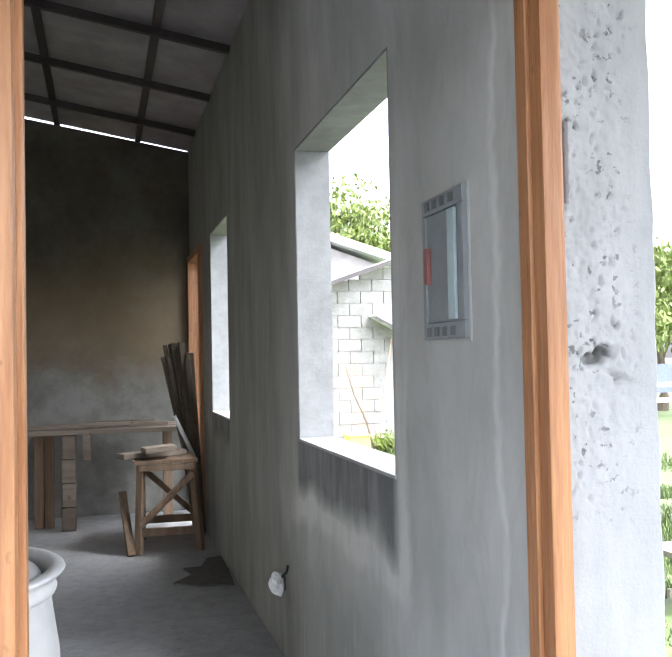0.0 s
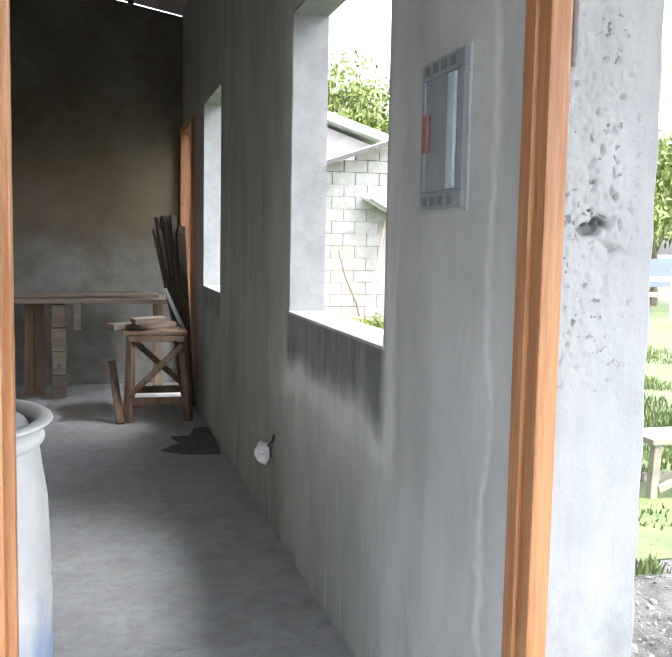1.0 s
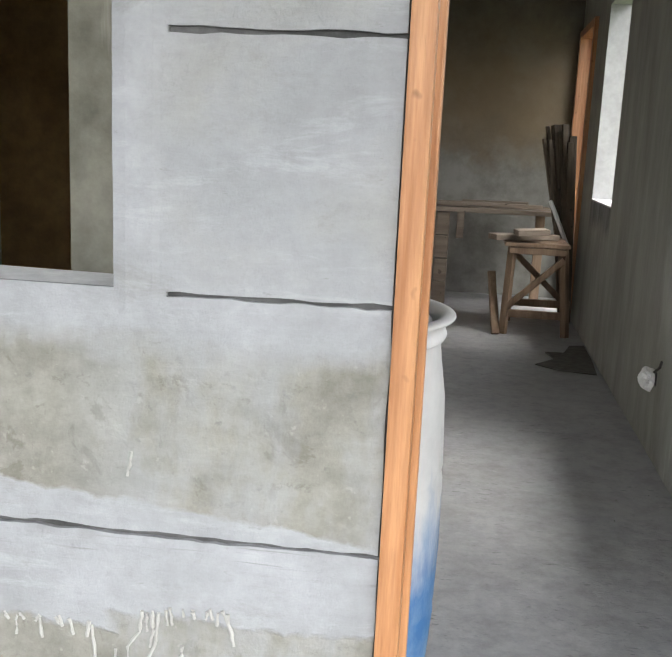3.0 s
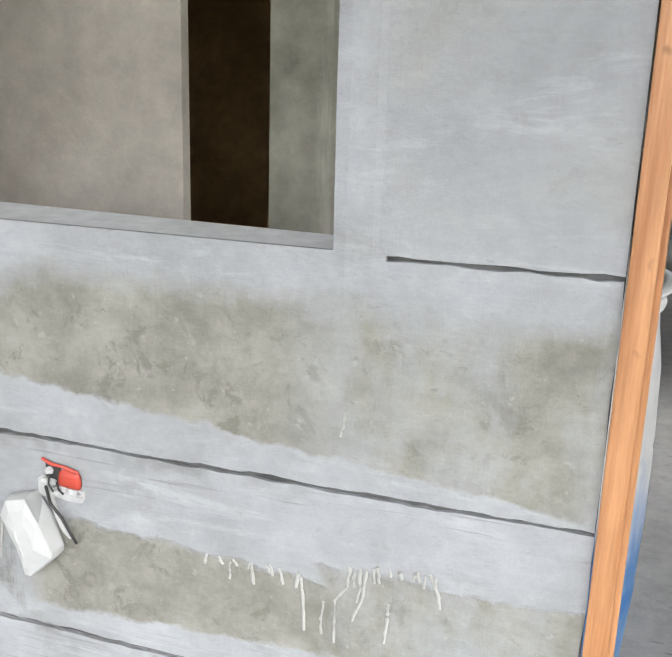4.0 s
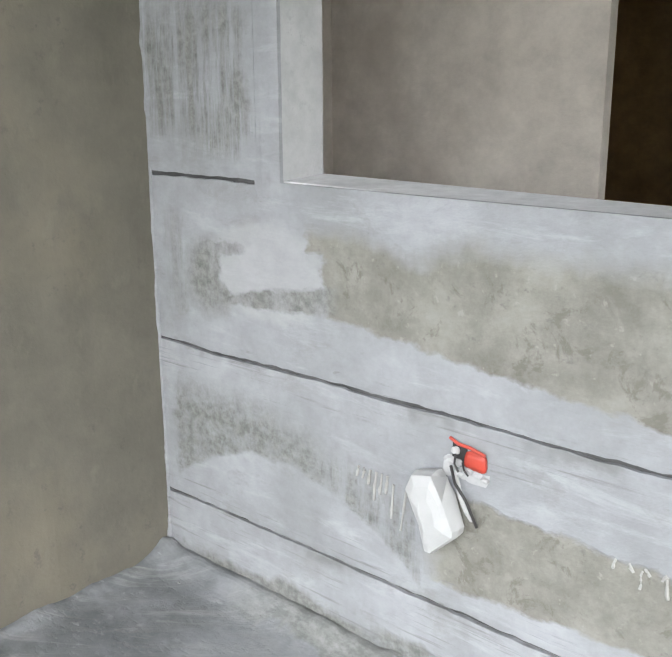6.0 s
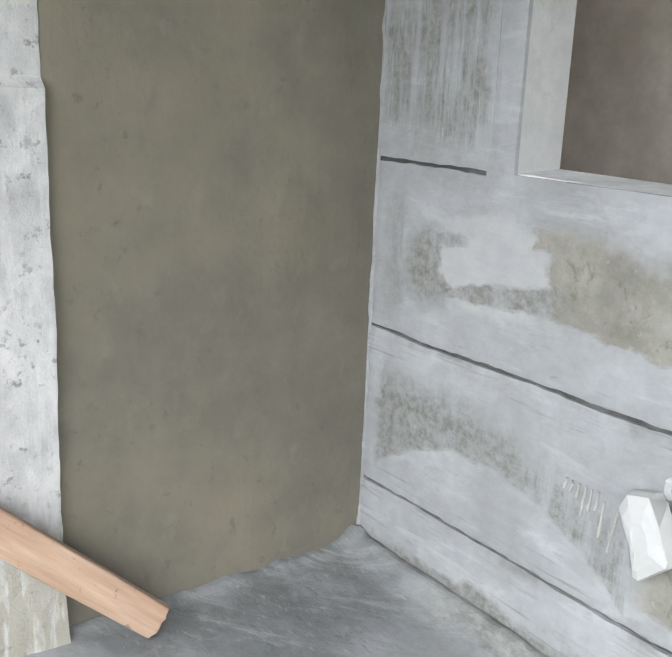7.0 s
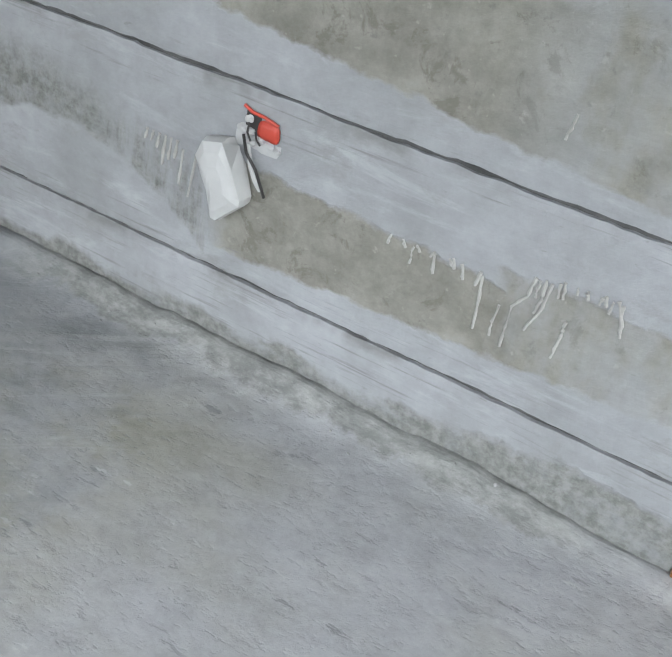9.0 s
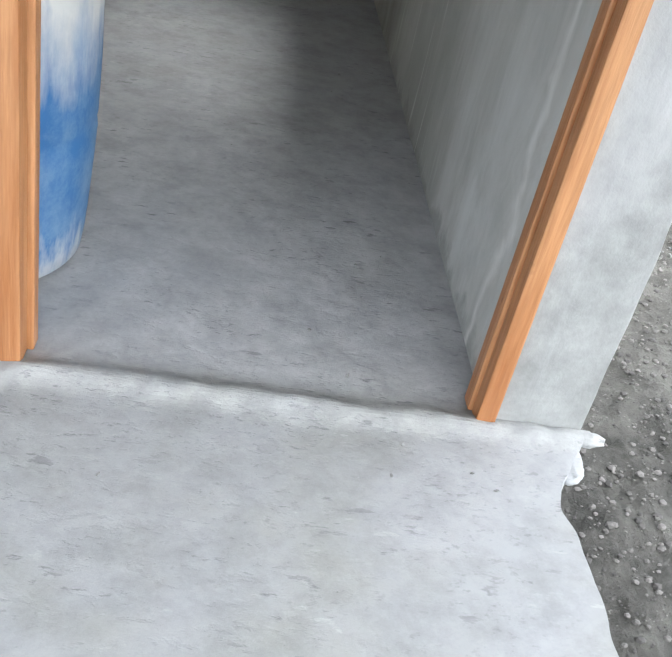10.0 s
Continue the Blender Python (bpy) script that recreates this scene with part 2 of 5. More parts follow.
def hall_material():
    """Streaky grey cement render, dark damp patches under the window openings, pale runs lower down."""
    m, nt, bs = nodes_of("streaked_grey_render")
    p = coords(nt)
    sep = nt.nodes.new("ShaderNodeSeparateXYZ")
    nt.links.new(p, sep.inputs[0])
    y, z = sep.outputs[1], sep.outputs[2]
    col = mix(nt, remap(nt, noise_tex(nt, p, 1.1, 8, 0.62), 0.34, 0.66), (0.40, 0.405, 0.39), (0.56, 0.565, 0.55))
    runs = remap(nt, noise_tex(nt, coords(nt, (2.0, 2.0, 0.55)), 1.3, 8, 0.62, 1.1), 0.42, 0.72)
    col = mix(nt, math_node(nt, 'MULTIPLY', runs, 0.5), col, (0.66, 0.67, 0.66))
    thin = remap(nt, noise_tex(nt, coords(nt, (8, 8, 1.0)), 1.8, 7, 0.65, 0.6), 0.58, 0.72)
    low = remap(nt, z, 0.25, 0.75, 1, 0)
    col = mix(nt, math_node(nt, 'MULTIPLY', math_node(nt, 'MULTIPLY', thin, low), 0.4), col, (0.70, 0.71, 0.69))
    dark_runs = remap(nt, noise_tex(nt, coords(nt, (2.4, 2.4, 0.9)), 1.7, 9, 0.68, 1.3), 0.46, 0.68)
    col = mix(nt, math_node(nt, 'MULTIPLY', math_node(nt, 'MULTIPLY', dark_runs, remap(nt, z, 0.5, 0.95, 1, 0.1)), 0.4), col, (0.32, 0.33, 0.30))
    kick = math_node(nt, 'ADD', z, remap(nt, noise_tex(nt, p, 5.5, 7, 0.66), 0.25, 0.75, -0.07, 0.07))
    col = mix(nt, remap(nt, kick, 0.0, 0.04, 0.5, 0), col, (0.16, 0.165, 0.155))
    edge = math_node(nt, 'ADD', z, remap(nt, noise_tex(nt, coords(nt, (3, 3, 3)), 0.8, 3, 0.5), 0.25, 0.75, -0.07, 0.07))
    seam = math_node(nt, 'ADD', y, remap(nt, noise_tex(nt, coords(nt, (1, 1, 1)), 2.5, 4, 0.6), 0.25, 0.75, -0.05, 0.05))
    seam = math_node(nt, 'MULTIPLY', remap(nt, seam, 0.235, 0.255), remap(nt, seam, 0.262, 0.285, 1, 0))
    col = mix(nt, math_node(nt, 'MULTIPLY', seam, 0.55), col, (0.72, 0.72, 0.70))
    damp = math_node(nt, 'MULTIPLY', remap(nt, y, 0.85, 1.25), remap(nt, y, 2.7, 3.3, 1, 0))
    damp = math_node(nt, 'MULTIPLY', damp, remap(nt, edge, 0.48, 0.66, 1, 0))
    col = mix(nt, math_node(nt, 'MULTIPLY', damp, 0.5), col, (0.24, 0.255, 0.23))
    drawn = remap(nt, noise_tex(nt, coords(nt, (26, 26, 1.3)), 1.2, 4, 0.6, 0.4), 0.60, 0.68)
    col = mix(nt, math_node(nt, 'MULTIPLY', math_node(nt, 'MULTIPLY', drawn, damp), 0.55), col, (0.62, 0.63, 0.61))
    under = math_node(nt, 'MULTIPLY', remap(nt, edge, 0.77, 0.86), remap(nt, z, 1.02, 1.03, 1, 0))
    span = math_node(nt, 'MAXIMUM', math_node(nt, 'MULTIPLY', remap(nt, y, 0.93, 0.98), remap(nt, y, 2.23, 2.29, 1, 0)), math_node(nt, 'MULTIPLY', remap(nt, y, 4.33, 4.38), remap(nt, y, 5.27, 5.33, 1, 0)))
    # Deep-hall shade put into the colour: darker olive past y 1.9.
    far_shade = remap(nt, math_node(nt, 'ADD', y, remap(nt, noise_tex(nt, coords(nt, (1, 1, 0.5)), 2.1, 7, 0.62), 0.25, 0.75, -0.35, 0.35)), 1.9, 2.6, 0, 0.85)
    col = mix(nt, far_shade, col, mix(nt, remap(nt, noise_tex(nt, coords(nt, (3, 3, 0.8)), 1.6, 8, 0.66), 0.36, 0.64), (0.17, 0.175, 0.148), (0.29, 0.295, 0.262)))
    halo = math_node(nt, 'MULTIPLY', remap(nt, edge, 0.66, 0.72), remap(nt, edge, 0.77, 0.83, 1, 0))
    side = math_node(nt, 'ADD', y, remap(nt, noise_tex(nt, coords(nt, (1, 1, 0.6)), 6, 5, 0.6), 0.25, 0.75, -0.04, 0.04))
    post = math_node(nt, 'MULTIPLY', math_node(nt, 'MULTIPLY', remap(nt, side, 0.82, 0.87), remap(nt, side, 0.91, 0.95, 1, 0)), math_node(nt, 'MULTIPLY', remap(nt, edge, 0.64, 0.76), remap(nt, z, 1.2, 2.0, 1, 0)))
    pale_rim = math_node(nt, 'MAXIMUM', math_node(nt, 'MULTIPLY', halo, math_node(nt, 'MULTIPLY', remap(nt, y, 0.84, 0.92), remap(nt, y, 2.2, 2.5, 1, 0))), post)
    col = mix(nt, math_node(nt, 'MULTIPLY', pale_rim, 0.7), col, (0.72, 0.72, 0.70))
    wet = mix(nt, remap(nt, noise_tex(nt, coords(nt, (5, 5, 1.2)), 3, 7, 0.66), 0.4, 0.6), (0.10, 0.103, 0.108), (0.20, 0.205, 0.21))
    col = mix(nt, math_node(nt, 'MULTIPLY', math_node(nt, 'MULTIPLY', under, span), 0.85), col, wet)
    dabs = remap(nt, noise_tex(nt, coords(nt, (1, 1, 0.4)), 6.5, 9, 0.7, 0.6), 0.50, 0.64, 0, 0.28)
    col = mix(nt, dabs, col, (0.30, 0.302, 0.29))
    nt.links.new(col, bs.inputs["Base Color"])
    bs.inputs["Roughness"].default_value = 0.88
    bump(nt, bs, noise_tex(nt, p, 20, 8, 0.68), 0.2, 0.012)
    return m


def floor_material():
    """Trowelled cement with damp blotches, olive silt, trowel arcs and pits."""
    m, nt, bs = nodes_of("trowelled_cement_floor")
    p = coords(nt)
    sep = nt.nodes.new("ShaderNodeSeparateXYZ")
    nt.links.new(p, sep.inputs[0])
    x, y = sep.outputs[0], sep.outputs[1]

    def times(*fs):
        out = fs[0]
        for f in fs[1:]:
            out = math_node(nt, 'MULTIPLY', out, f)
        return out
    col = mix(nt, remap(nt, noise_tex(nt, p, 1.7, 9, 0.64), 0.36, 0.64), (0.262, 0.268, 0.275), (0.345, 0.35, 0.356))
    patchy = noise_tex(nt, p, 2.3, 9, 0.66)
    silt = times(remap(nt, patchy, 0.46, 0.60, 0, 0.6), remap(nt, y, 0.05, 0.3, 1, 0.15))
    col = mix(nt, silt, col, (0.268, 0.268, 0.244))
    heavy = times(remap(nt, x, -1.75, -1.35), remap(nt, x, -1.05, -0.60, 1, 0), remap(nt, y, -0.16, -0.26), remap(nt, patchy, 0.36, 0.50))
    col = mix(nt, times(heavy, 0.9), col, (0.215, 0.209, 0.168))
    wet = times(remap(nt, math_node(nt, 'ADD', x, remap(nt, patchy, 0.3, 0.7, -0.35, 0.35)), -1.55, -1.10, 1, 0), remap(nt, y, -1.9, -1.2))
    col = mix(nt, times(wet, 0.92), col, (0.080, 0.089, 0.095))
    turn = nt.nodes.new("ShaderNodeMapping")
    turn.inputs["Rotation"].default_value = (0, 0, radians(-40))
    nt.links.new(p, turn.inputs["Vector"])
    squeeze = nt.nodes.new("ShaderNodeMapping")
    squeeze.inputs["Scale"].default_value = (1.6, 13, 1)
    nt.links.new(turn.outputs[0], squeeze.inputs["Vector"])
    lines = remap(nt, noise_tex(nt, squeeze.outputs[0], 2.2, 7, 0.66, 0.7), 0.50, 0.64)
    arcs = times(lines, remap(nt, x, -1.25, -0.85, 1, 0.12))
    col = mix(nt, times(arcs, 0.62), col, (0.145, 0.15, 0.145))
    film = remap(nt, noise_tex(nt, squeeze.outputs[0], 1.3, 8, 0.7, 1.0), 0.54, 0.66)
    col = mix(nt, times(film, remap(nt, x, -1.2, -0.7, 0.45, 0.12)), col, (0.37, 0.38, 0.36))
    trodden = times(remap(nt, y, 0.55, 0.9), remap(nt, y, 1.5, 2.0, 1, 0), remap(nt, noise_tex(nt, coords(nt, (0.6, 1.2, 1)), 5.2, 9, 0.72), 0.44, 0.60))
    col = mix(nt, times(trodden, 0.5), col, (0.165, 0.168, 0.16))
    stain = times(remap(nt, y, 0.30, 0.6), remap(nt, y, 2.2, 3.4, 1, 0.35), remap(nt, noise_tex(nt, p, 4.6, 9, 0.7), 0.47, 0.60))
    col = mix(nt, times(stain, 0.4), col, (0.20, 0.198, 0.19))
    rim = math_node(nt, 'ADD', y, remap(nt, noise_tex(nt, coords(nt, (1, 0.5, 1)), 7, 8, 0.66), 0.25, 0.75, -0.05, 0.05))
    cool = remap(nt, noise_tex(nt, coords(nt, (0.8, 1.3, 1)), 1.9, 6, 0.6), 0.44, 0.56, 0, 0.45)
    col = mix(nt, cool, col, (0.315, 0.322, 0.345))
    lip = times(remap(nt, rim, -0.075, -0.050), remap(nt, rim, 0.035, 0.06, 1, 0), remap(nt, x, -0.15, 0.0))
    col = mix(nt, times(lip, 0.5), col, mix(nt, remap(nt, noise_tex(nt, p, 17, 8, 0.7), 0.38, 0.6), (0.27, 0.275, 0.265), (0.44, 0.445, 0.435)))
    # Floor lightened toward the door: daylight put into its colour.
    door_light = times(remap(nt, y, 0.03, 0.08), remap(nt, math_node(nt, 'ADD', y, remap(nt, noise_tex(nt, p, 2.4, 7, 0.66), 0.25, 0.75, -0.4, 0.4)), 0.9, 1.9, 1, 0))
    col = mix(nt, times(door_light, 0.6), col, mix(nt, remap(nt, noise_tex(nt, p, 8, 8, 0.7), 0.38, 0.62), (0.34, 0.345, 0.36), (0.52, 0.525, 0.54)))
    clump = remap(nt, noise_tex(nt, coords(nt, (0.7, 1.2, 1)), 3.4, 5, 0.6), 0.46, 0.58)
    dashes = times(remap(nt, noise_tex(nt, coords(nt, (0.5, 1.4, 1)), 34, 5, 0.62), 0.60, 0.66), clump)
    col = mix(nt, times(dashes, 0.85), col, (0.15, 0.155, 0.16))
    pale_dash = times(remap(nt, noise_tex(nt, coords(nt, (0.55, 1.4, 1)), 29, 5, 0.62), 0.62, 0.68), clump)
    col = mix(nt, times(pale_dash, 0.4), col, (0.47, 0.475, 0.475))
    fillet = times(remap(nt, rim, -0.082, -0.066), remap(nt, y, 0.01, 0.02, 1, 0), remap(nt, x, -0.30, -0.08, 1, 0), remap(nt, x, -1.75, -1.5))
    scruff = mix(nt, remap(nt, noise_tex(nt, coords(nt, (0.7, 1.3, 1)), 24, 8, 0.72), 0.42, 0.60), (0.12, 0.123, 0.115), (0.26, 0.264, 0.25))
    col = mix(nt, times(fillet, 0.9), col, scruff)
    hot = remap(nt, noise_tex(nt, p, 3.1, 4, 0.6), 0.42, 0.58)
    pits = times(remap(nt, noise_tex(nt, coords(nt, (0.7, 1.2, 1)), 75, 3, 0.55), 0.60, 0.70), hot)
    col = mix(nt, times(pits, 0.5), col, (0.17, 0.18, 0.18))
    flecks = times(remap(nt, noise_tex(nt, coords(nt, (0.7, 1.2, 1)), 38, 5, 0.6), 0.61, 0.68), remap(nt, noise_tex(nt, p, 2.6, 4, 0.6), 0.40, 0.60))
    col = mix(nt, times(flecks, 0.22), col, (0.44, 0.445, 0.44))
    mottle = remap(nt, noise_tex(nt, p, 11, 9, 0.74), 0.34, 0.56, 0.25, 1)
    col = mix(nt, mottle, mix(nt, 0.28, col, (0.10, 0.105, 0.10)), mix(nt, 0.12, col, (0.55, 0.56, 0.56)))
    nt.links.new(col, bs.inputs["Base Color"])
    bs.inputs["Roughness"].default_value = 0.8
    h = math_node(nt, 'SUBTRACT', math_node(nt, 'ADD', times(noise_tex(nt, p, 34, 9, 0.72), 0.7), times(noise_tex(nt, p, 7, 8, 0.66), 0.9)), math_node(nt, 'ADD', times(remap(nt, noise_tex(nt, coords(nt, (0.8, 1.2, 1)), 19, 6, 0.6), 0.56, 0.68), 0.45), math_node(nt, 'ADD', times(dashes, 0.8), math_node(nt, 'ADD', times(pits, 0.4), times(arcs, 0.12)))))
    bump(nt, bs, h, 0.22, 0.014)
    return m


def speckle(name, scale, lo, hi, col, amount, stretch=(1, 1, 1), clump=None):
    """Adds small marks of another colour to a finished material."""
    nt = M[name].node_tree
    bs = nt.nodes["Principled BSDF"]
    was = bs.inputs["Base Color"].links[0].from_socket
    f = remap(nt, noise_tex(nt, coords(nt, stretch), scale, 5, 0.62), lo, hi, 0, amount)
    if clump:
        f = math_node(nt, 'MULTIPLY', f, remap(nt, noise_tex(nt, coords(nt), clump, 4, 0.6), 0.44, 0.58))
    nt.links.new(mix(nt, f, was, col), bs.inputs["Base Color"])


M = {}
M["facade"] = facade_material()
# Darker copy of smooth_skim for hall jambs and heads, toned down against sky light.
M["window_skim"] = concrete("grey_window_skim", (0.31, 0.312, 0.315), (0.24, 0.242, 0.245), 2.4, 16, relief=0.15)
M["groove"] = concrete("joint_mortar", (0.12, 0.12, 0.12), (0.05, 0.05, 0.05), 6, 60)
M["reveal"] = concrete("smooth_skim", (0.46, 0.462, 0.462), (0.37, 0.372, 0.372), 2.4, 16, relief=0.15)
# Lighter than the other skim: sky light on the sill top is painted in.
M["sill_skim"] = concrete("lightened_sill_skim", (0.72, 0.725, 0.735), (0.60, 0.605, 0.615), 5, 22, relief=0.2)
M["hall_wall"] = hall_material()
M["back_wall"] = concrete("glow_tinted_back_render", (0.165, 0.147, 0.117), (0.098, 0.087, 0.068), 1.2, 12, relief=0.2)
M["streaky"] = concrete("streaky_inner_render", (0.40, 0.385, 0.32), (0.19, 0.185, 0.15), 2.4, 14, streak=0.95, streak_col=(0.68, 0.655, 0.59), relief=0.2)
M["brown_back"] = concrete("brown_inner_render", (0.52, 0.36, 0.16), (0.30, 0.20, 0.085), 1.5, 12, relief=0.2)
M["run"] = concrete("dried_plaster", (0.42, 0.415, 0.395), (0.35, 0.345, 0.325), 9, 40, relief=0.2)
M["crumb"] = concrete("dry_mortar", (0.30, 0.30, 0.295), (0.19, 0.19, 0.185), 9, 40, relief=0.4)
M["spalled"] = concrete("spalled_pale_render", (0.33, 0.334, 0.33), (0.25, 0.253, 0.25), 4.0, 16, streak=0.35, streak_col=(0.48, 0.48, 0.485), relief=0.3)
nt = M["spalled"].node_tree
sb = nt.nodes["Principled BSDF"]
was = sb.inputs["Base Color"].links[0].from_socket
sz = nt.nodes.new("ShaderNodeSeparateXYZ")
nt.links.new(coords(nt), sz.inputs[0])
# Specks and darkening by depth put the shade of pits into the colour.
specks = math_node(nt, 'MULTIPLY', remap(nt, noise_tex(nt, coords(nt), 44, 4, 0.6), 0.585, 0.62), remap(nt, noise_tex(nt, coords(nt), 9, 5, 0.6), 0.45, 0.53))
core = remap(nt, sz.outputs[1], 0.007, 0.018, 0, 0.8)
specks = math_node(nt, 'MULTIPLY', specks, math_node(nt, 'MULTIPLY', remap(nt, sz.outputs[2], 1.0, 1.15), remap(nt, sz.outputs[0], 1.03, 1.10, 1, 0)))
# Paler above roughly 0.6 m, with an uneven boundary.
upper_pale = remap(nt, math_node(nt, 'ADD', sz.outputs[2], remap(nt, noise_tex(nt, coords(nt), 3.5, 7, 0.64), 0.25, 0.75, -0.3, 0.3)), 0.45, 0.75, 0, 0.75)
was = mix(nt, upper_pale, was, mix(nt, remap(nt, noise_tex(nt, coords(nt, (3, 3, 0.8)), 4, 8, 0.68), 0.36, 0.64), (0.37, 0.373, 0.375), (0.46, 0.462, 0.465)))
nt.links.new(mix(nt, core, mix(nt, math_node(nt, 'MULTIPLY', specks, 0.8), was, (0.10, 0.10, 0.10)), (0.11, 0.108, 0.102)), sb.inputs["Base Color"])
M["left_wall"] = concrete("damp_brown_render", (0.155, 0.143, 0.114), (0.115, 0.107, 0.087), 2.4, 9, relief=0.22, contrast=(0.3, 0.7))
M["room_wall"] = concrete("tan_inner_render", (0.60, 0.55, 0.485), (0.47, 0.43, 0.375), 1.6, 14, relief=0.2)
M["pillar"] = concrete("rough_white_concrete", (0.42, 0.42, 0.415), (0.29, 0.29, 0.285), 6.0, 18, streak=0.5, streak_col=(0.52, 0.52, 0.525), relief=0.4)
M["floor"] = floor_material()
M["post"] = concrete("board_marked_concrete", (0.46, 0.462, 0.46), (0.34, 0.342, 0.34), 6.0, 20, streak=0.55, streak_col=(0.46, 0.46, 0.468), relief=0.35)
nt = M["post"].node_tree
sb = nt.nodes["Principled BSDF"]
was = sb.inputs["Base Color"].links[0].from_socket
sz = nt.nodes.new("ShaderNodeSeparateXYZ")
nt.links.new(coords(nt), sz.inputs[0])
mud = remap(nt, math_node(nt, 'ADD', sz.outputs[2], remap(nt, noise_tex(nt, coords(nt), 5, 7, 0.62), 0.25, 0.75, -0.16, 0.16)), 0.12, 0.26, 0.8, 0)
pock = math_node(nt, 'MULTIPLY', math_node(nt, 'MULTIPLY', remap(nt, noise_tex(nt, coords(nt), 46, 4, 0.6), 0.58, 0.66), remap(nt, noise_tex(nt, coords(nt), 7, 4, 0.6), 0.42, 0.55)), 0.75)
nt.links.new(mix(nt, pock, mix(nt, mud, was, (0.24, 0.225, 0.18)), (0.15, 0.15, 0.15)), sb.inputs["Base Color"])
speckle("post", 34, 0.52, 0.62, (0.53, 0.53, 0.535), 0.4, (1, 1, 0.13))
speckle("post", 26, 0.55, 0.64, (0.28, 0.28, 0.278), 0.32, (1, 1, 0.09))
speckle("left_wall", 2.2, 0.50, 0.66, (0.175, 0.155, 0.115), 0.6)
speckle("left_wall", 20, 0.66, 0.74, (0.07, 0.067, 0.058), 0.55, (1, 1, 1), 3.0)
speckle("left_wall", 7, 0.58, 0.70, (0.10, 0.095, 0.08), 0.4, (1, 1, 0.7))
speckle("left_wall", 34, 0.60, 0.68, (0.085, 0.08, 0.068), 0.5, (1, 1, 1), 5.0)
speckle("left_wall", 15, 0.60, 0.70, (0.19, 0.175, 0.14), 0.35, (1, 1, 0.6))
speckle("room_wall", 3.0, 0.52, 0.68, (0.42, 0.37, 0.31), 0.5)
speckle("reveal", 30, 0.62, 0.70, (0.28, 0.28, 0.28), 0.4, (1, 1, 1), 4.0)
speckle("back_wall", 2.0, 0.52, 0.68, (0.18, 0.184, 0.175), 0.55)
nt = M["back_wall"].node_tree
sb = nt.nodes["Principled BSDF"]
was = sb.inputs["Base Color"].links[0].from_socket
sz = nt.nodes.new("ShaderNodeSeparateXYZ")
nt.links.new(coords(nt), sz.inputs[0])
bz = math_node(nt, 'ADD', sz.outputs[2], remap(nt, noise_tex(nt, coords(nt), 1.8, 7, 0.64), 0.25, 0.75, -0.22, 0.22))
# Warm glow painted into the wall from z 1.2 to 2.4; grey render below.
warm_glow = math_node(nt, 'MULTIPLY', remap(nt, bz, 1.15, 1.6, 0, 0.55), remap(nt, bz, 1.9, 2.4, 1, 0))
was = mix(nt, warm_glow, was, (0.19, 0.135, 0.075))
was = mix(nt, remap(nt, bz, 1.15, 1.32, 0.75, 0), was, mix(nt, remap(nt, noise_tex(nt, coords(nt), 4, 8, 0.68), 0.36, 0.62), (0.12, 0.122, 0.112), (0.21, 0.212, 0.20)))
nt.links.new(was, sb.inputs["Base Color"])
M["dirt"] = concrete("grey_earth", (0.125, 0.12, 0.11), (0.05, 0.048, 0.043), 7, 48, relief=1.0)
M["jamb"] = timber("orange_stained_timber", (0.55, 0.28, 0.13), (0.34, 0.135, 0.048), rough=0.42, grain=120, coarse=32)
M["plank"] = timber("pale_pine", (0.50, 0.37, 0.28), (0.33, 0.205, 0.135), 'Y', rough=0.75, lean=42.5, grain=60, coarse=22)
speckle("plank", 34, 0.63, 0.70, (0.20, 0.11, 0.07), 0.6)
M["old_wood"] = timber("old_grey_brown_timber", (0.26, 0.18, 0.12), (0.12, 0.075, 0.045), 'Z', rough=0.8)
M["table_wood"] = timber("dusty_plank", (0.235, 0.195, 0.155), (0.14, 0.11, 0.085), 'X', rough=0.85)
M["dark_wood"] = timber("dark_bundle", (0.13, 0.10, 0.07), (0.055, 0.042, 0.03), 'Z', rough=0.85)
M["roof"] = plain("galvanised_sheet", (0.31, 0.285, 0.285), 0.55, 0.3, 0.25, 3)
M["rafter"] = plain("dark_steel", (0.075, 0.065, 0.065), 0.6, 0.3)
M["drum"] = drum_material()
M["panel_grey"] = plain("grey_blue_enamel", (0.27, 0.295, 0.31), 0.45, 0.1, 0.1)
M["panel_pale"] = plain("pale_teal_plastic", (0.42, 0.53, 0.55), 0.4)
M["panel_slot"] = plain("dull_slate_enamel", (0.15, 0.165, 0.175), 0.5)
M["red_dull"] = plain("red_reflection_tint", (0.30, 0.12, 0.11), 0.5)
M["white_wrap"] = plain("white_film", (0.85, 0.85, 0.85), 0.35, 0.0, 0.1, 40)
M["red_plastic"] = plain("red_plastic", (0.46, 0.055, 0.033), 0.45)
M["white_plastic"] = plain("white_plastic", (0.44, 0.445, 0.44), 0.5, 0.0, 0.07)
M["dark_plastic"] = plain("dark_plastic", (0.03, 0.028, 0.028), 0.5)
M["white_roof"] = plain("white_sheet", (0.72, 0.73, 0.74), 0.5, 0.0, 0.05, 2)
M["block"] = concrete("hollow_block", (0.30, 0.288, 0.278), (0.225, 0.215, 0.205), 4, 30, relief=0.5)
M["rust"] = concrete("rust_stain", (0.36, 0.30, 0.26), (0.29, 0.23, 0.19), 5, 30)
M["leaf"] = plain("leaf_green", (0.15, 0.19, 0.045), 0.6, 0.0, 0.6, 2.5)
M["grass"] = plain("grass_green", (0.085, 0.115, 0.036), 0.8, 0.0, 0.45, 3)
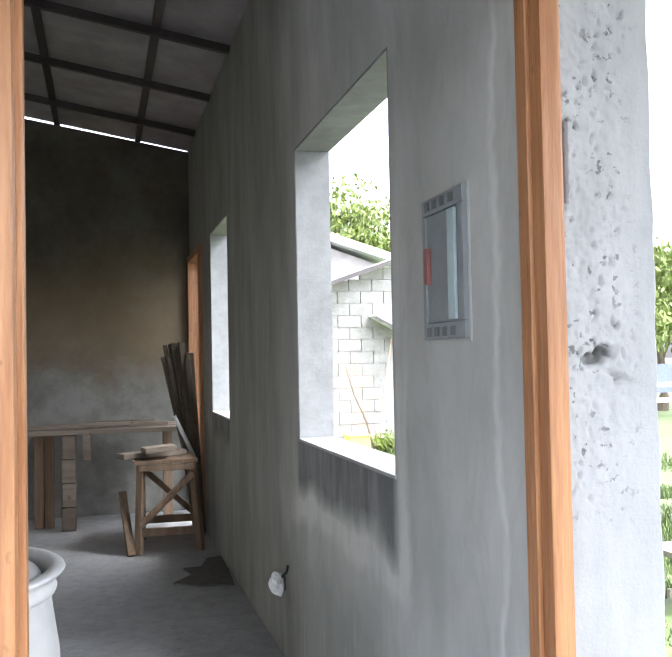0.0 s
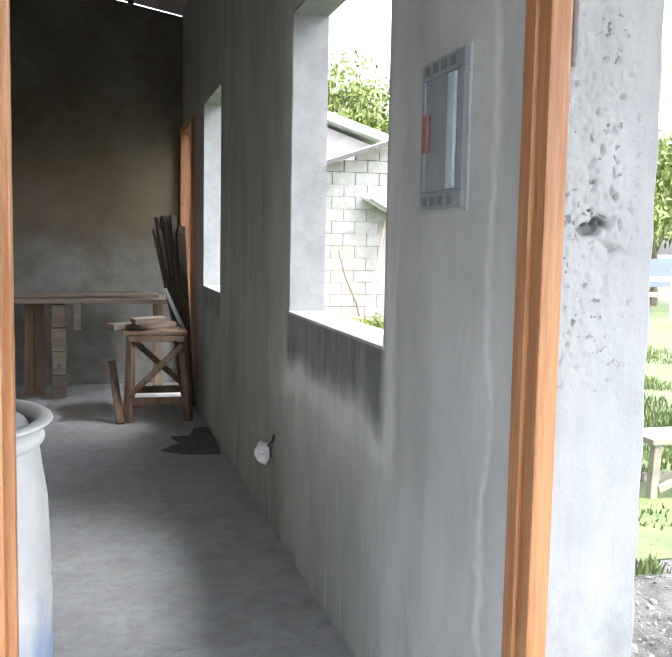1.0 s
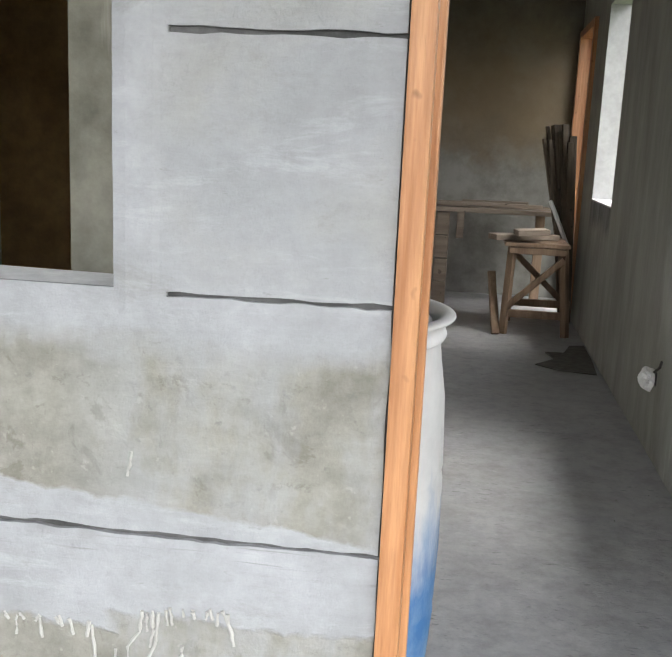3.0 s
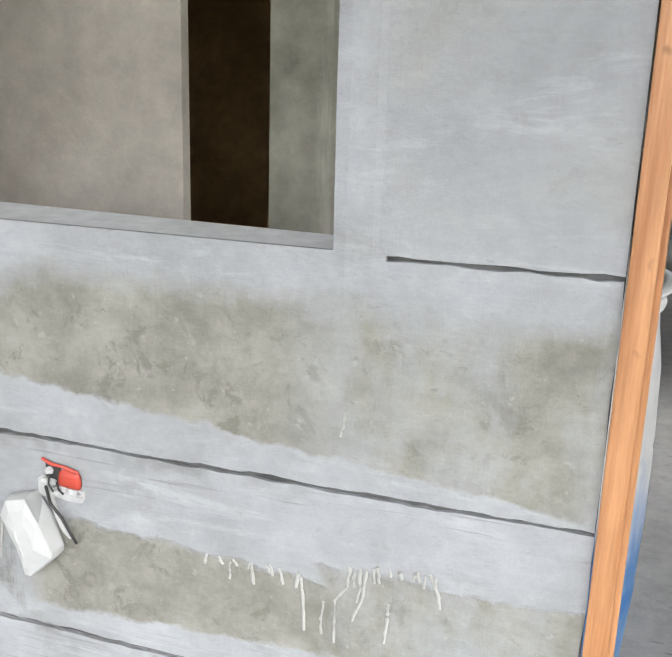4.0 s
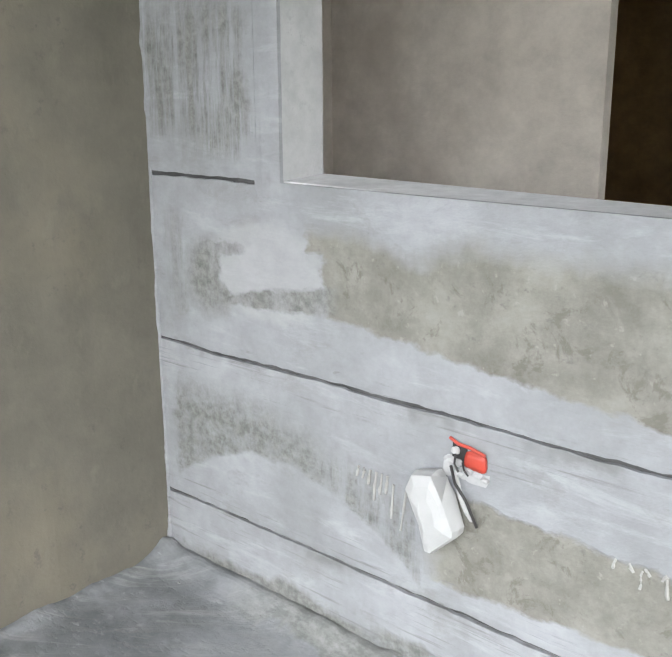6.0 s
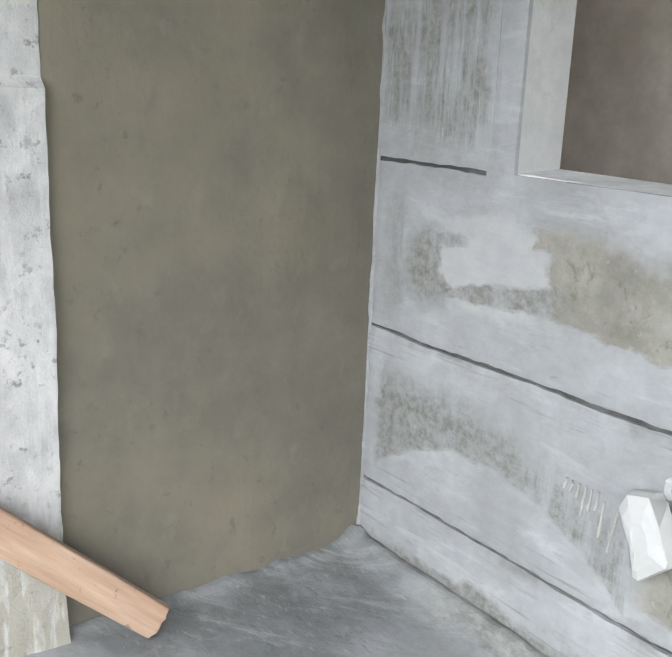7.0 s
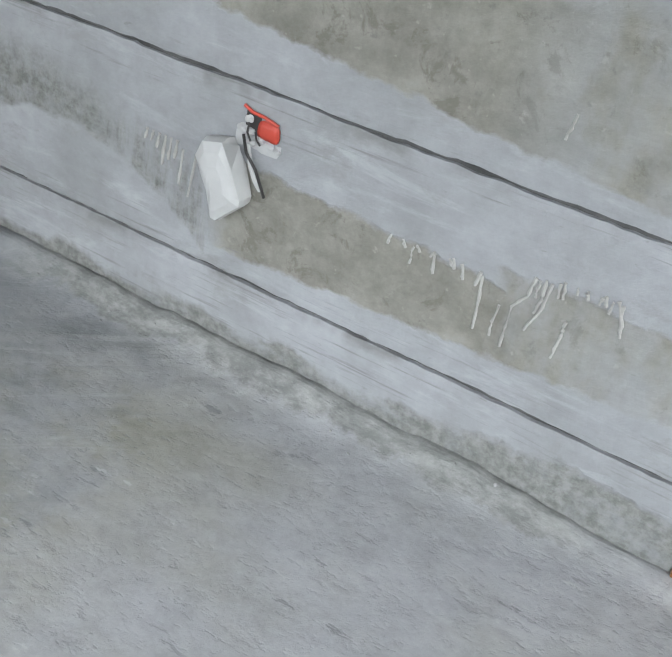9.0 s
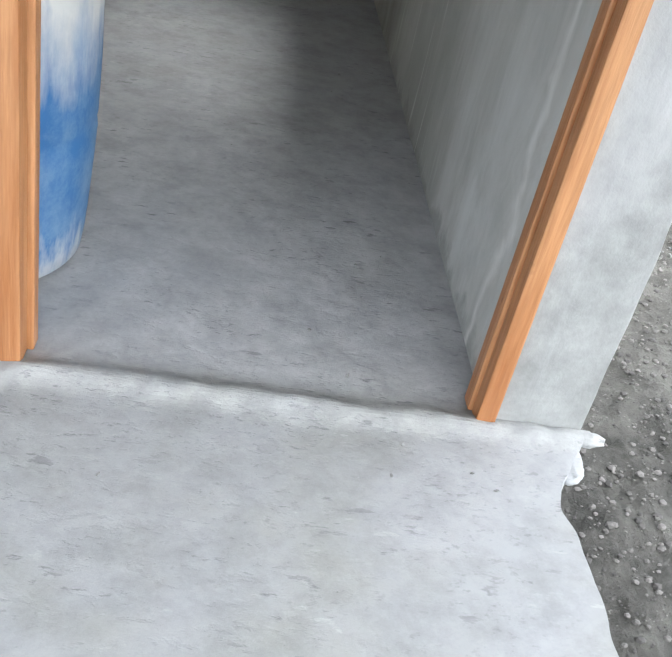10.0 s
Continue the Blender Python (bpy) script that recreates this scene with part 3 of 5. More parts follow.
M["gravel"] = plain("grey_gravel", (0.105, 0.103, 0.10), 0.9, 0.0, 0.5, 40)
nt = M["gravel"].node_tree
isl = nt.nodes.new("ShaderNodeNewGeometry")
gb = nt.nodes["Principled BSDF"]
nt.links.new(mix(nt, remap(nt, isl.outputs["Random Per Island"], 0, 1), (0.06, 0.057, 0.055), (0.21, 0.198, 0.19)), gb.inputs["Base Color"])
M["bark"] = plain("bark", (0.14, 0.11, 0.08), 0.9)
M["blue_tarp"] = plain("blue_sheet", (0.12, 0.14, 0.26), 0.6)


# ---------------------------------------------------------------- builders
def part(name, bm, material, parent=None, label="", smooth=False):
    me = bpy.data.meshes.new(name)
    bmesh.ops.recalc_face_normals(bm, faces=bm.faces)
    bm.to_mesh(me)
    bm.free()
    me.materials.append(material)
    if smooth:
        for f in me.polygons:
            f.use_smooth = True
    ob = new(name, me)
    if parent:
        ob.parent = parent
        ob.matrix_parent_inverse = parent.matrix_basis.inverted()
    if label:
        ob["label"] = label
    return ob


def thing(name, at, label, category, group="", kind=""):
    e = new(name)
    e.empty_display_size = 0.1
    e.matrix_basis = Matrix.Translation(at)
    return tagged(e, label, category, group, kind)


def box(bm, x0, x1, y0, y1, z0, z1, bevel=0.0):
    r = bmesh.ops.create_cube(bm, size=1.0, matrix=Matrix.Translation(((x0 + x1) / 2, (y0 + y1) / 2, (z0 + z1) / 2)) @ Matrix.Diagonal((x1 - x0, y1 - y0, z1 - z0, 1)))
    if bevel:
        es = list({e for v in r["verts"] for e in v.link_edges})
        bmesh.ops.bevel(bm, geom=es, offset=bevel, segments=2, affect='EDGES', profile=0.6)
    return bm


def boxed(*a, **k):
    return box(bmesh.new(), *a, **k)


def beam(p, q, w, h, bevel=0.003, twist=0.0, bm=None):
    """A bar from p to q with a w x h section."""
    bm = bm or bmesh.new()
    p, q = Vector(p), Vector(q)
    d = q - p
    m = Matrix.Translation((p + q) / 2) @ d.to_track_quat('Z', 'Y').to_matrix().to_4x4() @ Matrix.Rotation(radians(twist), 4, 'Z') @ Matrix.Diagonal((w, h, d.length, 1))
    r = bmesh.ops.create_cube(bm, size=1.0, matrix=m)
    if bevel:
        es = list({e for v in r["verts"] for e in v.link_edges})
        bmesh.ops.bevel(bm, geom=es, offset=bevel, segments=1, affect='EDGES')
    return bm


def tube(points, radius, sides=8, bm=None):
    bm = bm or bmesh.new()
    pts = [Vector(p) for p in points]
    rings = []
    for i, p in enumerate(pts):
        d = (pts[min(i + 1, len(pts) - 1)] - pts[max(i - 1, 0)]).normalized()
        q = d.to_track_quat('Z', 'Y').to_matrix()
        rad = radius[i] if isinstance(radius, (list, tuple)) else radius
        rings.append([bm.verts.new(p + q @ Vector((math.cos(a) * rad, math.sin(a) * rad, 0))) for a in (2 * math.pi * k / sides for k in range(sides))])
    for a, b in zip(rings, rings[1:]):
        for k in range(sides):
            bm.faces.new((a[k], a[(k + 1) % sides], b[(k + 1) % sides], b[k]))
    bm.faces.new(rings[0])
    bm.faces.new(rings[-1])
    return bm


def lathe(profile, centre, sides=48):
    """A closed surface of revolution about a vertical axis from (radius, z) pairs."""
    bm = bmesh.new()
    rings = [[bm.verts.new((centre[0] + r * math.cos(2 * math.pi * k / sides), centre[1] + r * math.sin(2 * math.pi * k / sides), z)) for k in range(sides)] for r, z in profile]
    for a, b in zip(rings, rings[1:]):
        for k in range(sides):
            bm.faces.new((a[k], a[(k + 1) % sides], b[(k + 1) % sides], b[k]))
    bm.faces.new(rings[0])
    bm.faces.new(rings[-1])
    return bm


def slab_xz(x0, x1, z0, z1, y_front, y_back, wob=0.003, step=0.04, relief=0.0015, facing=-1, seed=0.0, edge=0.0025, raised=None, side_rim=True):
    """A plaster panel in a wall plane: uneven edges, slightly wavy face."""
    bm = bmesh.new()
    nx, nz = max(1, int((x1 - x0) / step)), max(1, int((z1 - z0) / step))
    front, back = [], []
    for j in range(nz + 1):
        rf, rb = [], []
        for i in range(nx + 1):
            x, z = x0 + (x1 - x0) * i / nx, z0 + (z1 - z0) * j / nz
            ez = 1.0 * wob * noise.noise((x * 4, seed, z0 * 7 + j)) + 0.7 * wob * noise.noise((x * 17, seed, z0 + j)) + 0.9 * wob * noise.noise((x * 43, seed, z0 + j)) if j in (0, nz) else 0
            ex = wob * noise.noise((x0, seed + 3, z * 9)) if side_rim and i in (0, nx) else 0
            y = y_front + relief * noise.noise((x * 4, z * 4, seed)) + 0.6 * relief * noise.noise((x * 17, z * 17, seed))
            rim = edge if (j in (0, nz) or (side_rim and i in (0, nx))) else 0
            if raised and j == nz and raised[0] - 0.001 <= x <= raised[1] + 0.001:
                z, ez, rim = raised[2], 0, 0.001
            rf.append(bm.verts.new((x + ex, y - facing * rim, z + ez)))
            rb.append(bm.verts.new((x + ex, y_back, z + ez)))
        front.append(rf)
        back.append(rb)
    for j in range(nz):
        for i in range(nx):
            bm.faces.new((front[j][i], front[j][i + 1], front[j + 1][i + 1], front[j + 1][i]))
    for i in range(nx):
        bm.faces.new((front[0][i], back[0][i], back[0][i + 1], front[0][i + 1]))
        bm.faces.new((front[nz][i], front[nz][i + 1], back[nz][i + 1], back[nz][i]))
    for j in range(nz):
        bm.faces.new((front[j][0], front[j + 1][0], back[j + 1][0], back[j][0]))
        bm.faces.new((front[j][nx], back[j][nx], back[j + 1][nx], front[j + 1][nx]))
    return bm


# ---------------------------------------------------------------- setting
HALL_L, HALL_R, BACK = -0.62, 0.915, 6.90       # hall sides and back wall
LEFT = -2.008                                  # porch side wall
WX0, WX1, SILL, HEAD = -1.555, -0.512, 1.048, 2.25   # facade window
G1, G2, G3, G0 = 1.035, 0.612, 0.19, 1.445     # joint heights
T = 0.14
TOP = 3.3
PORCH_TOP = 2.75


def structure(name, bm, mat, label, category):
    return tagged(part(name, bm, mat), label, category, kind="structure")


# facade core behind the plaster panels
bm = bmesh.new()
for x0, x1, z0, z1 in ((LEFT - 0.1, -0.052, -0.2, 1.0), (LEFT - 0.1, WX0 - 0.012, 1.0, TOP), (WX1 + 0.012, -0.052, 1.0, TOP), (WX0 - 0.012, WX1 + 0.012, HEAD + 0.012, TOP), (-0.052, 0.925, 2.14, TOP)):
    box(bm, x0, x1, 0.012, T - 0.002, z0, z1)
facade = structure("wall_front", bm, M["groove"], "grey rendered front wall with scored horizontal joints", "wall")
GAP = 0.0042
rows = [(-0.06, G3), (G3, G2)]
k = 0
for a, b in rows:
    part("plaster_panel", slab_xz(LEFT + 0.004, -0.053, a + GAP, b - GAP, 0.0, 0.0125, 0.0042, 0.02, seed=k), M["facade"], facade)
    k += 1
# course under the window runs up into the smooth window surround
part("plaster_panel", slab_xz(LEFT + 0.004, -0.053, G2 + GAP, G1 - GAP, 0.0, 0.0125, 0.0042, 0.02, seed=k, raised=(WX0 - 0.03, WX1 + 0.03, SILL - 0.010)), M["facade"], facade)
for a, b in ((G1, G0), (G0, 1.865), (1.865, 2.29), (2.29, 2.72), (2.72, TOP)):
    k += 1
    part("plaster_panel", slab_xz(LEFT + 0.004, -1.625, a + GAP, b - GAP, 0.0, 0.0125, 0.004, 0.03, seed=k, side_rim=False), M["facade"], facade)
    part("plaster_panel", slab_xz(-0.432, -0.053, a + GAP, b - GAP, 0.0, 0.0125, 0.004, 0.03, seed=k + 0.5, side_rim=False), M["facade"], facade)
# window surround: bands and reveals in smooth skim
surround = thing("window_surround", (WX0, 0, SILL), "smooth pale skim-coated window surround without a frame", "window", kind="structure")
part("surround_band", slab_xz(-1.634, WX0, 0.985, TOP, -0.0016, 0.0125, 0.0015, 0.02, seed=31, edge=0.004), M["facade"], surround)
part("surround_band", slab_xz(WX1, -0.422, 0.985, TOP, -0.0016, 0.0125, 0.0015, 0.02, seed=32, edge=0.004), M["facade"], surround)
part("surround_band", slab_xz(WX0, WX1, HEAD, TOP, -0.002, 0.0125, 0.002, 0.05, seed=33, edge=0.0006), M["facade"], surround)
bm = boxed(WX0, WX1, 0.0126, T + 0.004, 0.985, SILL, bevel=0.002)
for v in bm.verts:
    if v.co.z > 1.02:
        v.co.z -= 0.05 * (T - v.co.y) + 0.011 * (v.co.x - WX0) / (WX1 - WX0)
part("window_sill", bm, M["sill_skim"], surround, "pale sill with sky light put into its colour")
part("jamb_reveal", boxed(WX0 - 0.011, WX0, 0.0125, T + 0.002, 0.986, HEAD), M["reveal"], surround)
part("jamb_reveal", boxed(WX1, WX1 + 0.011, 0.0125, T + 0.002, 0.986, HEAD), M["reveal"], surround)
part("head_reveal", boxed(WX0, WX1, 0.0125, T + 0.002, HEAD, HEAD + 0.011), M["reveal"], surround)

# skim lapping unevenly on to the porch side wall
bm = bmesh.new()
prev = None
for i in range(261):
    z = 0.02 + 1.5 * i / 260
    lap = -0.001 + 0.010 * noise.noise((z * 5, 1, 1)) + 0.008 * noise.noise((z * 13, 2, 1)) + 0.003 * noise.noise((z * 60, 3, 1))
    for joint in (G1, G2, G3, 0.40):
        lap -= 0.018 * math.exp(-((z - joint) / 0.010) ** 2)
    lap = max(0.0004, lap + 0.014 * max(0, 0.15 - z) / 0.15)
    row = [bm.verts.new(c) for c in ((LEFT - 0.004, -lap, z), (LEFT + 0.0035, -lap * 0.9, z), (LEFT + 0.006, -0.0008, z), (LEFT + 0.0075, 0.004, z))]
    if prev:
        for q in range(3):
            bm.faces.new((prev[q], prev[q + 1], row[q + 1], row[q]))
    prev = row
part("plaster_lap", bm, M["facade"], facade, "ragged lap of pale skim in the corner")

# strip of wall beside the door, spalled near the jamb
bm = bmesh.new()
nx, nz = 60, 760
grid = []
for j in range(nz + 1):
    row = []
    for i in range(nx + 1):
        x, z = 0.928 + 0.19 * i / nx, -0.06 + (3.3 + 0.06) * j / nz
        u = (x - 0.928) / 0.19
        pit = max(0.0, noise.noise((x * 95, 2.2, z * 80)) - 0.30) * max(0.0, noise.noise((x * 9, 7, z * 6.2)) + 0.28)
        zone = max(0.0, min(1.0, (z - 1.02) * 4)) * max(0.0, min(1.0, (0.86 - u) * 3))
        y = 0.004 * noise.noise((x * 14, 0, z * 9)) - 0.0 + 0.10 * pit * zone + 0.0030 * zone * noise.noise((x * 44, 1, z * 40)) + 0.0025 * zone * noise.noise((x * 90, 4, z * 85))
        hole = math.exp(-((abs(x - 1.0) / 0.030) ** 3 + (abs(z - 1.352 - 0.25 * (x - 1.0) + 0.016 * noise.noise((x * 45, 0, z * 45))) / 0.012) ** 3)) + 0.5 * math.exp(-(((x - 1.035) / 0.03) ** 2 + ((z - 1.315 + 0.35 * (x - 1.03)) / 0.006) ** 2))
        slot = 1.0 if (u < 0.09 and 1.63 < z < 1.78) else 0.0
        y += 0.026 * hole + 0.03 * slot
        xe = x + (0.006 * noise.noise((z * 9, 3, 1)) if i == nx else 0)
        row.append(bm.verts.new((xe, y, z)))
    grid.append(row)
for j in range(nz):
    for i in range(nx):
        bm.faces.new((grid[j][i], grid[j][i + 1], grid[j + 1][i + 1], grid[j + 1][i]))
    bm.faces.new((grid[j][nx], bm.verts.new((1.12, 0.22, grid[j][nx].co.z)), bm.verts.new((1.12, 0.22, grid[j + 1][nx].co.z)), grid[j + 1][nx]))
bmesh.ops.remove_doubles(bm, verts=bm.verts, dist=0.0001)
for f in bm.faces:
    f.smooth = True
structure("wall_corner", bm, M["spalled"], "pale rough-cast corner wall with spalled pitted plaster", "wall")
structure("wall_corner_core", boxed(0.93, 1.112, 0.055, 0.22, -0.2, TOP), M["hall_wall"], "grey concrete core of the corner wall", "wall")

# hall side wall with two windows and a far doorway
W1 = (0.945, 2.235, 1.012, 2.240)
W2 = (4.355, 5.285, 0.965, 2.30)
D2 = (5.86, 6.83, 0.0, 2.29)
XO = 1.06
bm = bmesh.new()
ys = [0.05, W1[0], W1[1], W2[0], W2[1], D2[0], D2[1], BACK + 0.1]
for y0, y1 in ((ys[0], ys[1]), (ys[2], ys[3]), (ys[4], ys[5]), (ys[6], ys[7])):
    box(bm, HALL_R, XO, y0, y1, -0.2, TOP - 0.0)
for w in (W1, W2, D2):
    if w[2] > 0:
        box(bm, HALL_R, XO, w[0], w[1], -0.2, w[2])
    box(bm, HALL_R, XO, w[0], w[1], w[3], TOP - 0.0)
structure("wall_right", bm, M["hall_wall"], "streaked unpainted grey cement wall with window openings", "wall")
for n, w in (("window_1", W1), ("window_2", W2)):
    win = thing(n, (HALL_R, w[0], w[2]), "open unglazed window opening with pale plastered reveals", "window", kind="structure")
    part("window_sill", boxed(HALL_R - 0.004, XO + 0.01, w[0] + 0.002, w[1] - 0.002, w[2], w[2] + 0.012, bevel=0.003), M["reveal"], win, "pale dusty cement sill")
    part("jamb_reveal", boxed(HALL_R + 0.001, XO + 0.004, w[1] - 0.012, w[1] - 0.001, w[2] + 0.013, w[3] - 0.012), M["window_skim"], win)
    part("jamb_reveal", boxed(HALL_R + 0.001, XO + 0.004, w[0] + 0.001, w[0] + 0.012, w[2] + 0.013, w[3] - 0.012), M["window_skim"], win)
    part("head_reveal", boxed(HALL_R + 0.001, XO + 0.004, w[0] + 0.001, w[1] - 0.001, w[3] - 0.011, w[3] - 0.001), M["window_skim"], win)

# back wall: stops short of the roof, leaving a slit of daylight
def roof_z(x):
    return 3.31 + 0.18 * (HALL_R - x)


bm = bmesh.new()
vs = []
for y in (BACK, BACK + 0.14):
    vs.append([bm.verts.new(c) for c in ((-2.2, y, -0.2), (HALL_R + 0.16, y, -0.2), (HALL_R + 0.16, y, roof_z(HALL_R) - 0.065), (-2.2, y, roof_z(-2.2) - 0.065))])
bm.faces.new(vs[0])
bm.faces.new(vs[1])
for i in range(4):
    bm.faces.new((vs[0][i], vs[0][(i + 1) % 4], vs[1][(i + 1) % 4], vs[1][i]))
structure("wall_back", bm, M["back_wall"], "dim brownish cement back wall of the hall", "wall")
# Unseen wall added to close the hall, pale to bounce window light.
structure("wall_partition_unseen", boxed(HALL_L - 0.1, HALL_L, 1.081, BACK - 0.002, -0.2, 3.5), M["room_wall"], "unseen pale partition closing the hall and bouncing window light", "wall")

# room behind the facade window
PY = 0.80
AX = -1.20
bm = bmesh.new()
box(bm, LEFT - 0.1, AX, PY, PY + 0.04, -0.2, TOP)
box(bm, AX, HALL_L - 0.1, PY, PY + 0.04, 2.3, TOP)
structure("wall_inner", bm, M["room_wall"], "tan rendered inner wall with a dark doorway gap", "wall")
structure("wall_inner_return", boxed(-1.036, HALL_L, 1.000, 1.080, -0.2, TOP), M["streaky"], "grey-green inner wall with pale vertical runs", "wall")
structure("wall_inner_back", boxed(LEFT - 0.1, HALL_L - 0.1, 2.6, 2.7, -0.2, TOP), M["brown_back"], "dark brown rendered wall deep inside the house", "wall")
structure("wall_inner_side", boxed(LEFT - 0.2, LEFT - 0.1, 0.012, 2.7, -0.2, TOP), M["room_wall"], "rendered inner side wall", "wall")

# porch side wall, with the pale pillar at its end
bm = bmesh.new()
n1, n2 = 40, 60
g = [[bm.verts.new((LEFT + 0.005 * noise.noise((i * 0.2, j * 0.2, 4)), -0.825 + 0.835 * i / n1, -0.06 + (TOP + 0.06) * j / n2)) for i in range(n1 + 1)] for j in range(n2 + 1)]
for j in range(n2):
    for i in range(n1):
        bm.faces.new((g[j][i], g[j][i + 1], g[j + 1][i + 1], g[j + 1][i]))
structure("wall_porch_side", bm, M["left_wall"], "damp brown-grey cement porch side wall", "wall")
structure("wall_porch_core", boxed(LEFT - 0.14, LEFT - 0.012, -0.825, 0.012, -0.2, TOP), M["left_wall"], "brown-grey cement wall core", "wall")

bm = bmesh.new()
nz, nu = 160, 40
loop = [(-2.16, -1.105), (-1.985, -1.105), (-1.985, -0.827), (-2.16, -0.827)]
rings = []
for j in range(nz + 1):
    z = -0.1 + 3.4 * j / nz
    ring = []
    for (xa, ya), (xb, yb) in zip(loop, loop[1:] + loop[:1]):
        for s in range(10):
            x, y = xa + (xb - xa) * s / 10, ya + (yb - ya) * s / 10
            nn = 0.004 * noise.noise((x * 9, y * 9, z * 5)) + 0.003 * noise.noise((x * 40, y * 40, z * 25))
            foot = 0.02 * max(0, 0.2 - z) / 0.2
            ledge = -0.022 if z > 1.194 else 0.0
            ring.append(bm.verts.new((x + (nn + foot + ledge if x > -2.1 else 0), y + (nn if x < -1.99 else 0.6 * nn), z)))
    rings.append(ring)
for a, b in zip(rings, rings[1:]):
    for s in range(40):
        bm.faces.new((a[s], a[(s + 1) % 40], b[(s + 1) % 40], b[s]))
structure("porch_pillar", bm, M["post"], "rough whitish concrete porch pillar with board marks", "pillar")

# floors
def ground_sheet(x0, x1, y0, y1, nx, ny, height):
    bm = bmesh.new()
    g = [[bm.verts.new((x0 + (x1 - x0) * i / nx, y0 + (y1 - y0) * j / ny, 0)) for i in range(nx + 1)] for j in range(ny + 1)]
    for r in g:
        for v in r:
            v.co.z = height(v.co.x, v.co.y)
    for j in range(ny):
        for i in range(nx):
            bm.faces.new((g[j][i], g[j][i + 1], g[j + 1][i + 1], g[j + 1][i]))
    return bm


def rough_z(x, y, a=0.004):
    return a * noise.noise((x * 3, y * 3, 0)) + 0.35 * a * noise.noise((x * 11, y * 11, 3)) + 0.16 * a * noise.noise((x * 27, y * 27, 8)) + 0.10 * a * noise.noise((x * 55, y * 55, 6))


def porch_z(x, y):
    ridge = (0.017 + 0.006 * noise.noise((x * 22, y * 22, 1))) * math.exp(-((y + 0.015 + 0.012 * noise.noise((x * 6, 1, 1))) / 0.033) ** 2)
    heap = 0.036 * math.exp(-(abs(y) / 0.075) ** 3) * max(0, min(1, (-0.25 - x) * 4)) * (0.6 + 0.4 * noise.noise((x * 5, y * 5, 2)) + 0.12 * noise.noise((x * 24, y * 24, 2)))
    side = 0.020 * math.exp(-((x - LEFT) / (0.034 + 0.014 * noise.noise((y * 7, 3, 3)))) ** 2) * (0.75 + 0.4 * noise.noise((y * 11, x * 11, 7)) + 0.2 * noise.noise((y * 37, x * 37, 7)))
    return rough_z(x, y) + ridge + heap + side - 0.006


def slab_edge(y):
    return 1.04 + 0.02 * noise.noise((y * 4, 5, 5)) + 0.01 * noise.noise((y * 15, 5, 5)) + 0.075 * math.exp(-((y - 0.0) / 0.10) ** 2) - 0.02 * math.exp(-((y + 0.2) / 0.06) ** 2)


bm = ground_sheet(LEFT - 0.1, 1.04, -2.9, 0.06, 330, 320, porch_z)
for v in bm.verts:
    s = (v.co.x - (LEFT - 0.1)) / (1.04 - (LEFT - 0.1))
    v.co.x = (LEFT - 0.1) + s * (slab_edge(v.co.y) - (LEFT - 0.1))
edge = [e for e in bm.edges if e.is_boundary]
ext = bmesh.ops.extrude_edge_only(bm, edges=edge)
for v in ext["geom"]:
    if isinstance(v, bmesh.types.BMVert):
        v.co.z = -0.30
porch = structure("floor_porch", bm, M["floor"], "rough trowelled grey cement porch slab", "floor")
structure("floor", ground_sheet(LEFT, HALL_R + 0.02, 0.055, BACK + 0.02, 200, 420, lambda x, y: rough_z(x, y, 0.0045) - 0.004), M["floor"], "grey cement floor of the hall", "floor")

# roof over the hall: corrugated sheet on purlins and rafters
bm = bmesh.new()
ys = [0.0 + 0.019 * i for i in range(int((BACK + 0.13) / 0.019))]
# Eave out to x 1.68 is unseen, added to cut sky light into window_1.
xs = (-2.2, 1.68)
prev = None
for i, y in enumerate(ys):
    dz = 0.014 * math.sin(i * math.pi / 2)
    a = [bm.verts.new((x, y, roof_z(x) + dz)) for x in xs]
    if prev:
        bm.faces.new((prev[0], prev[1], a[1], a[0]))
    prev = a
structure("ceiling", bm, M["roof"], "corrugated metal roof sheets seen from below", "roof")
for y in (1.9, 2.95, 4.0, 5.05, 6.1):
    tagged(part("rafter", beam((-0.62, y, roof_z(-0.62) - 0.065), (0.9, y, roof_z(0.9) - 0.065), 0.04, 0.05), M["rafter"]), "dark steel rafter under the roof sheets", "rafter", "rafters", "structure")
for x in (-0.24, 0.46):
    tagged(part("purlin", beam((x, 0.14, roof_z(x) - 0.03), (x, BACK + 0.12, roof_z(x) - 0.03), 0.05, 0.045), M["rafter"]), "dark steel purlin carrying roof sheets", "purlin", "purlins", "structure")
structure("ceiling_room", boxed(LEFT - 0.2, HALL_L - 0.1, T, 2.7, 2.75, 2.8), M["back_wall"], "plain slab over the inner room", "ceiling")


# unseen porch roof, added to keep high sky light off porch and facade
bm = bmesh.new()
prev = None
for i in range(242):
    x = -2.3 + 0.0255 * i
    a = [bm.verts.new((x, y, PORCH_TOP + 0.10 * (y + 2.0) / 2.0 + 0.009 * math.sin(i * math.pi / 2))) for y in (-3.0, 0.0)]
    if prev:
        bm.faces.new((prev[0], prev[1], a[1], a[0]))
    prev = a
structure("ceiling_porch_unseen", bm, M["roof"], "unseen corrugated sheets added over the porch to shade it", "roof")


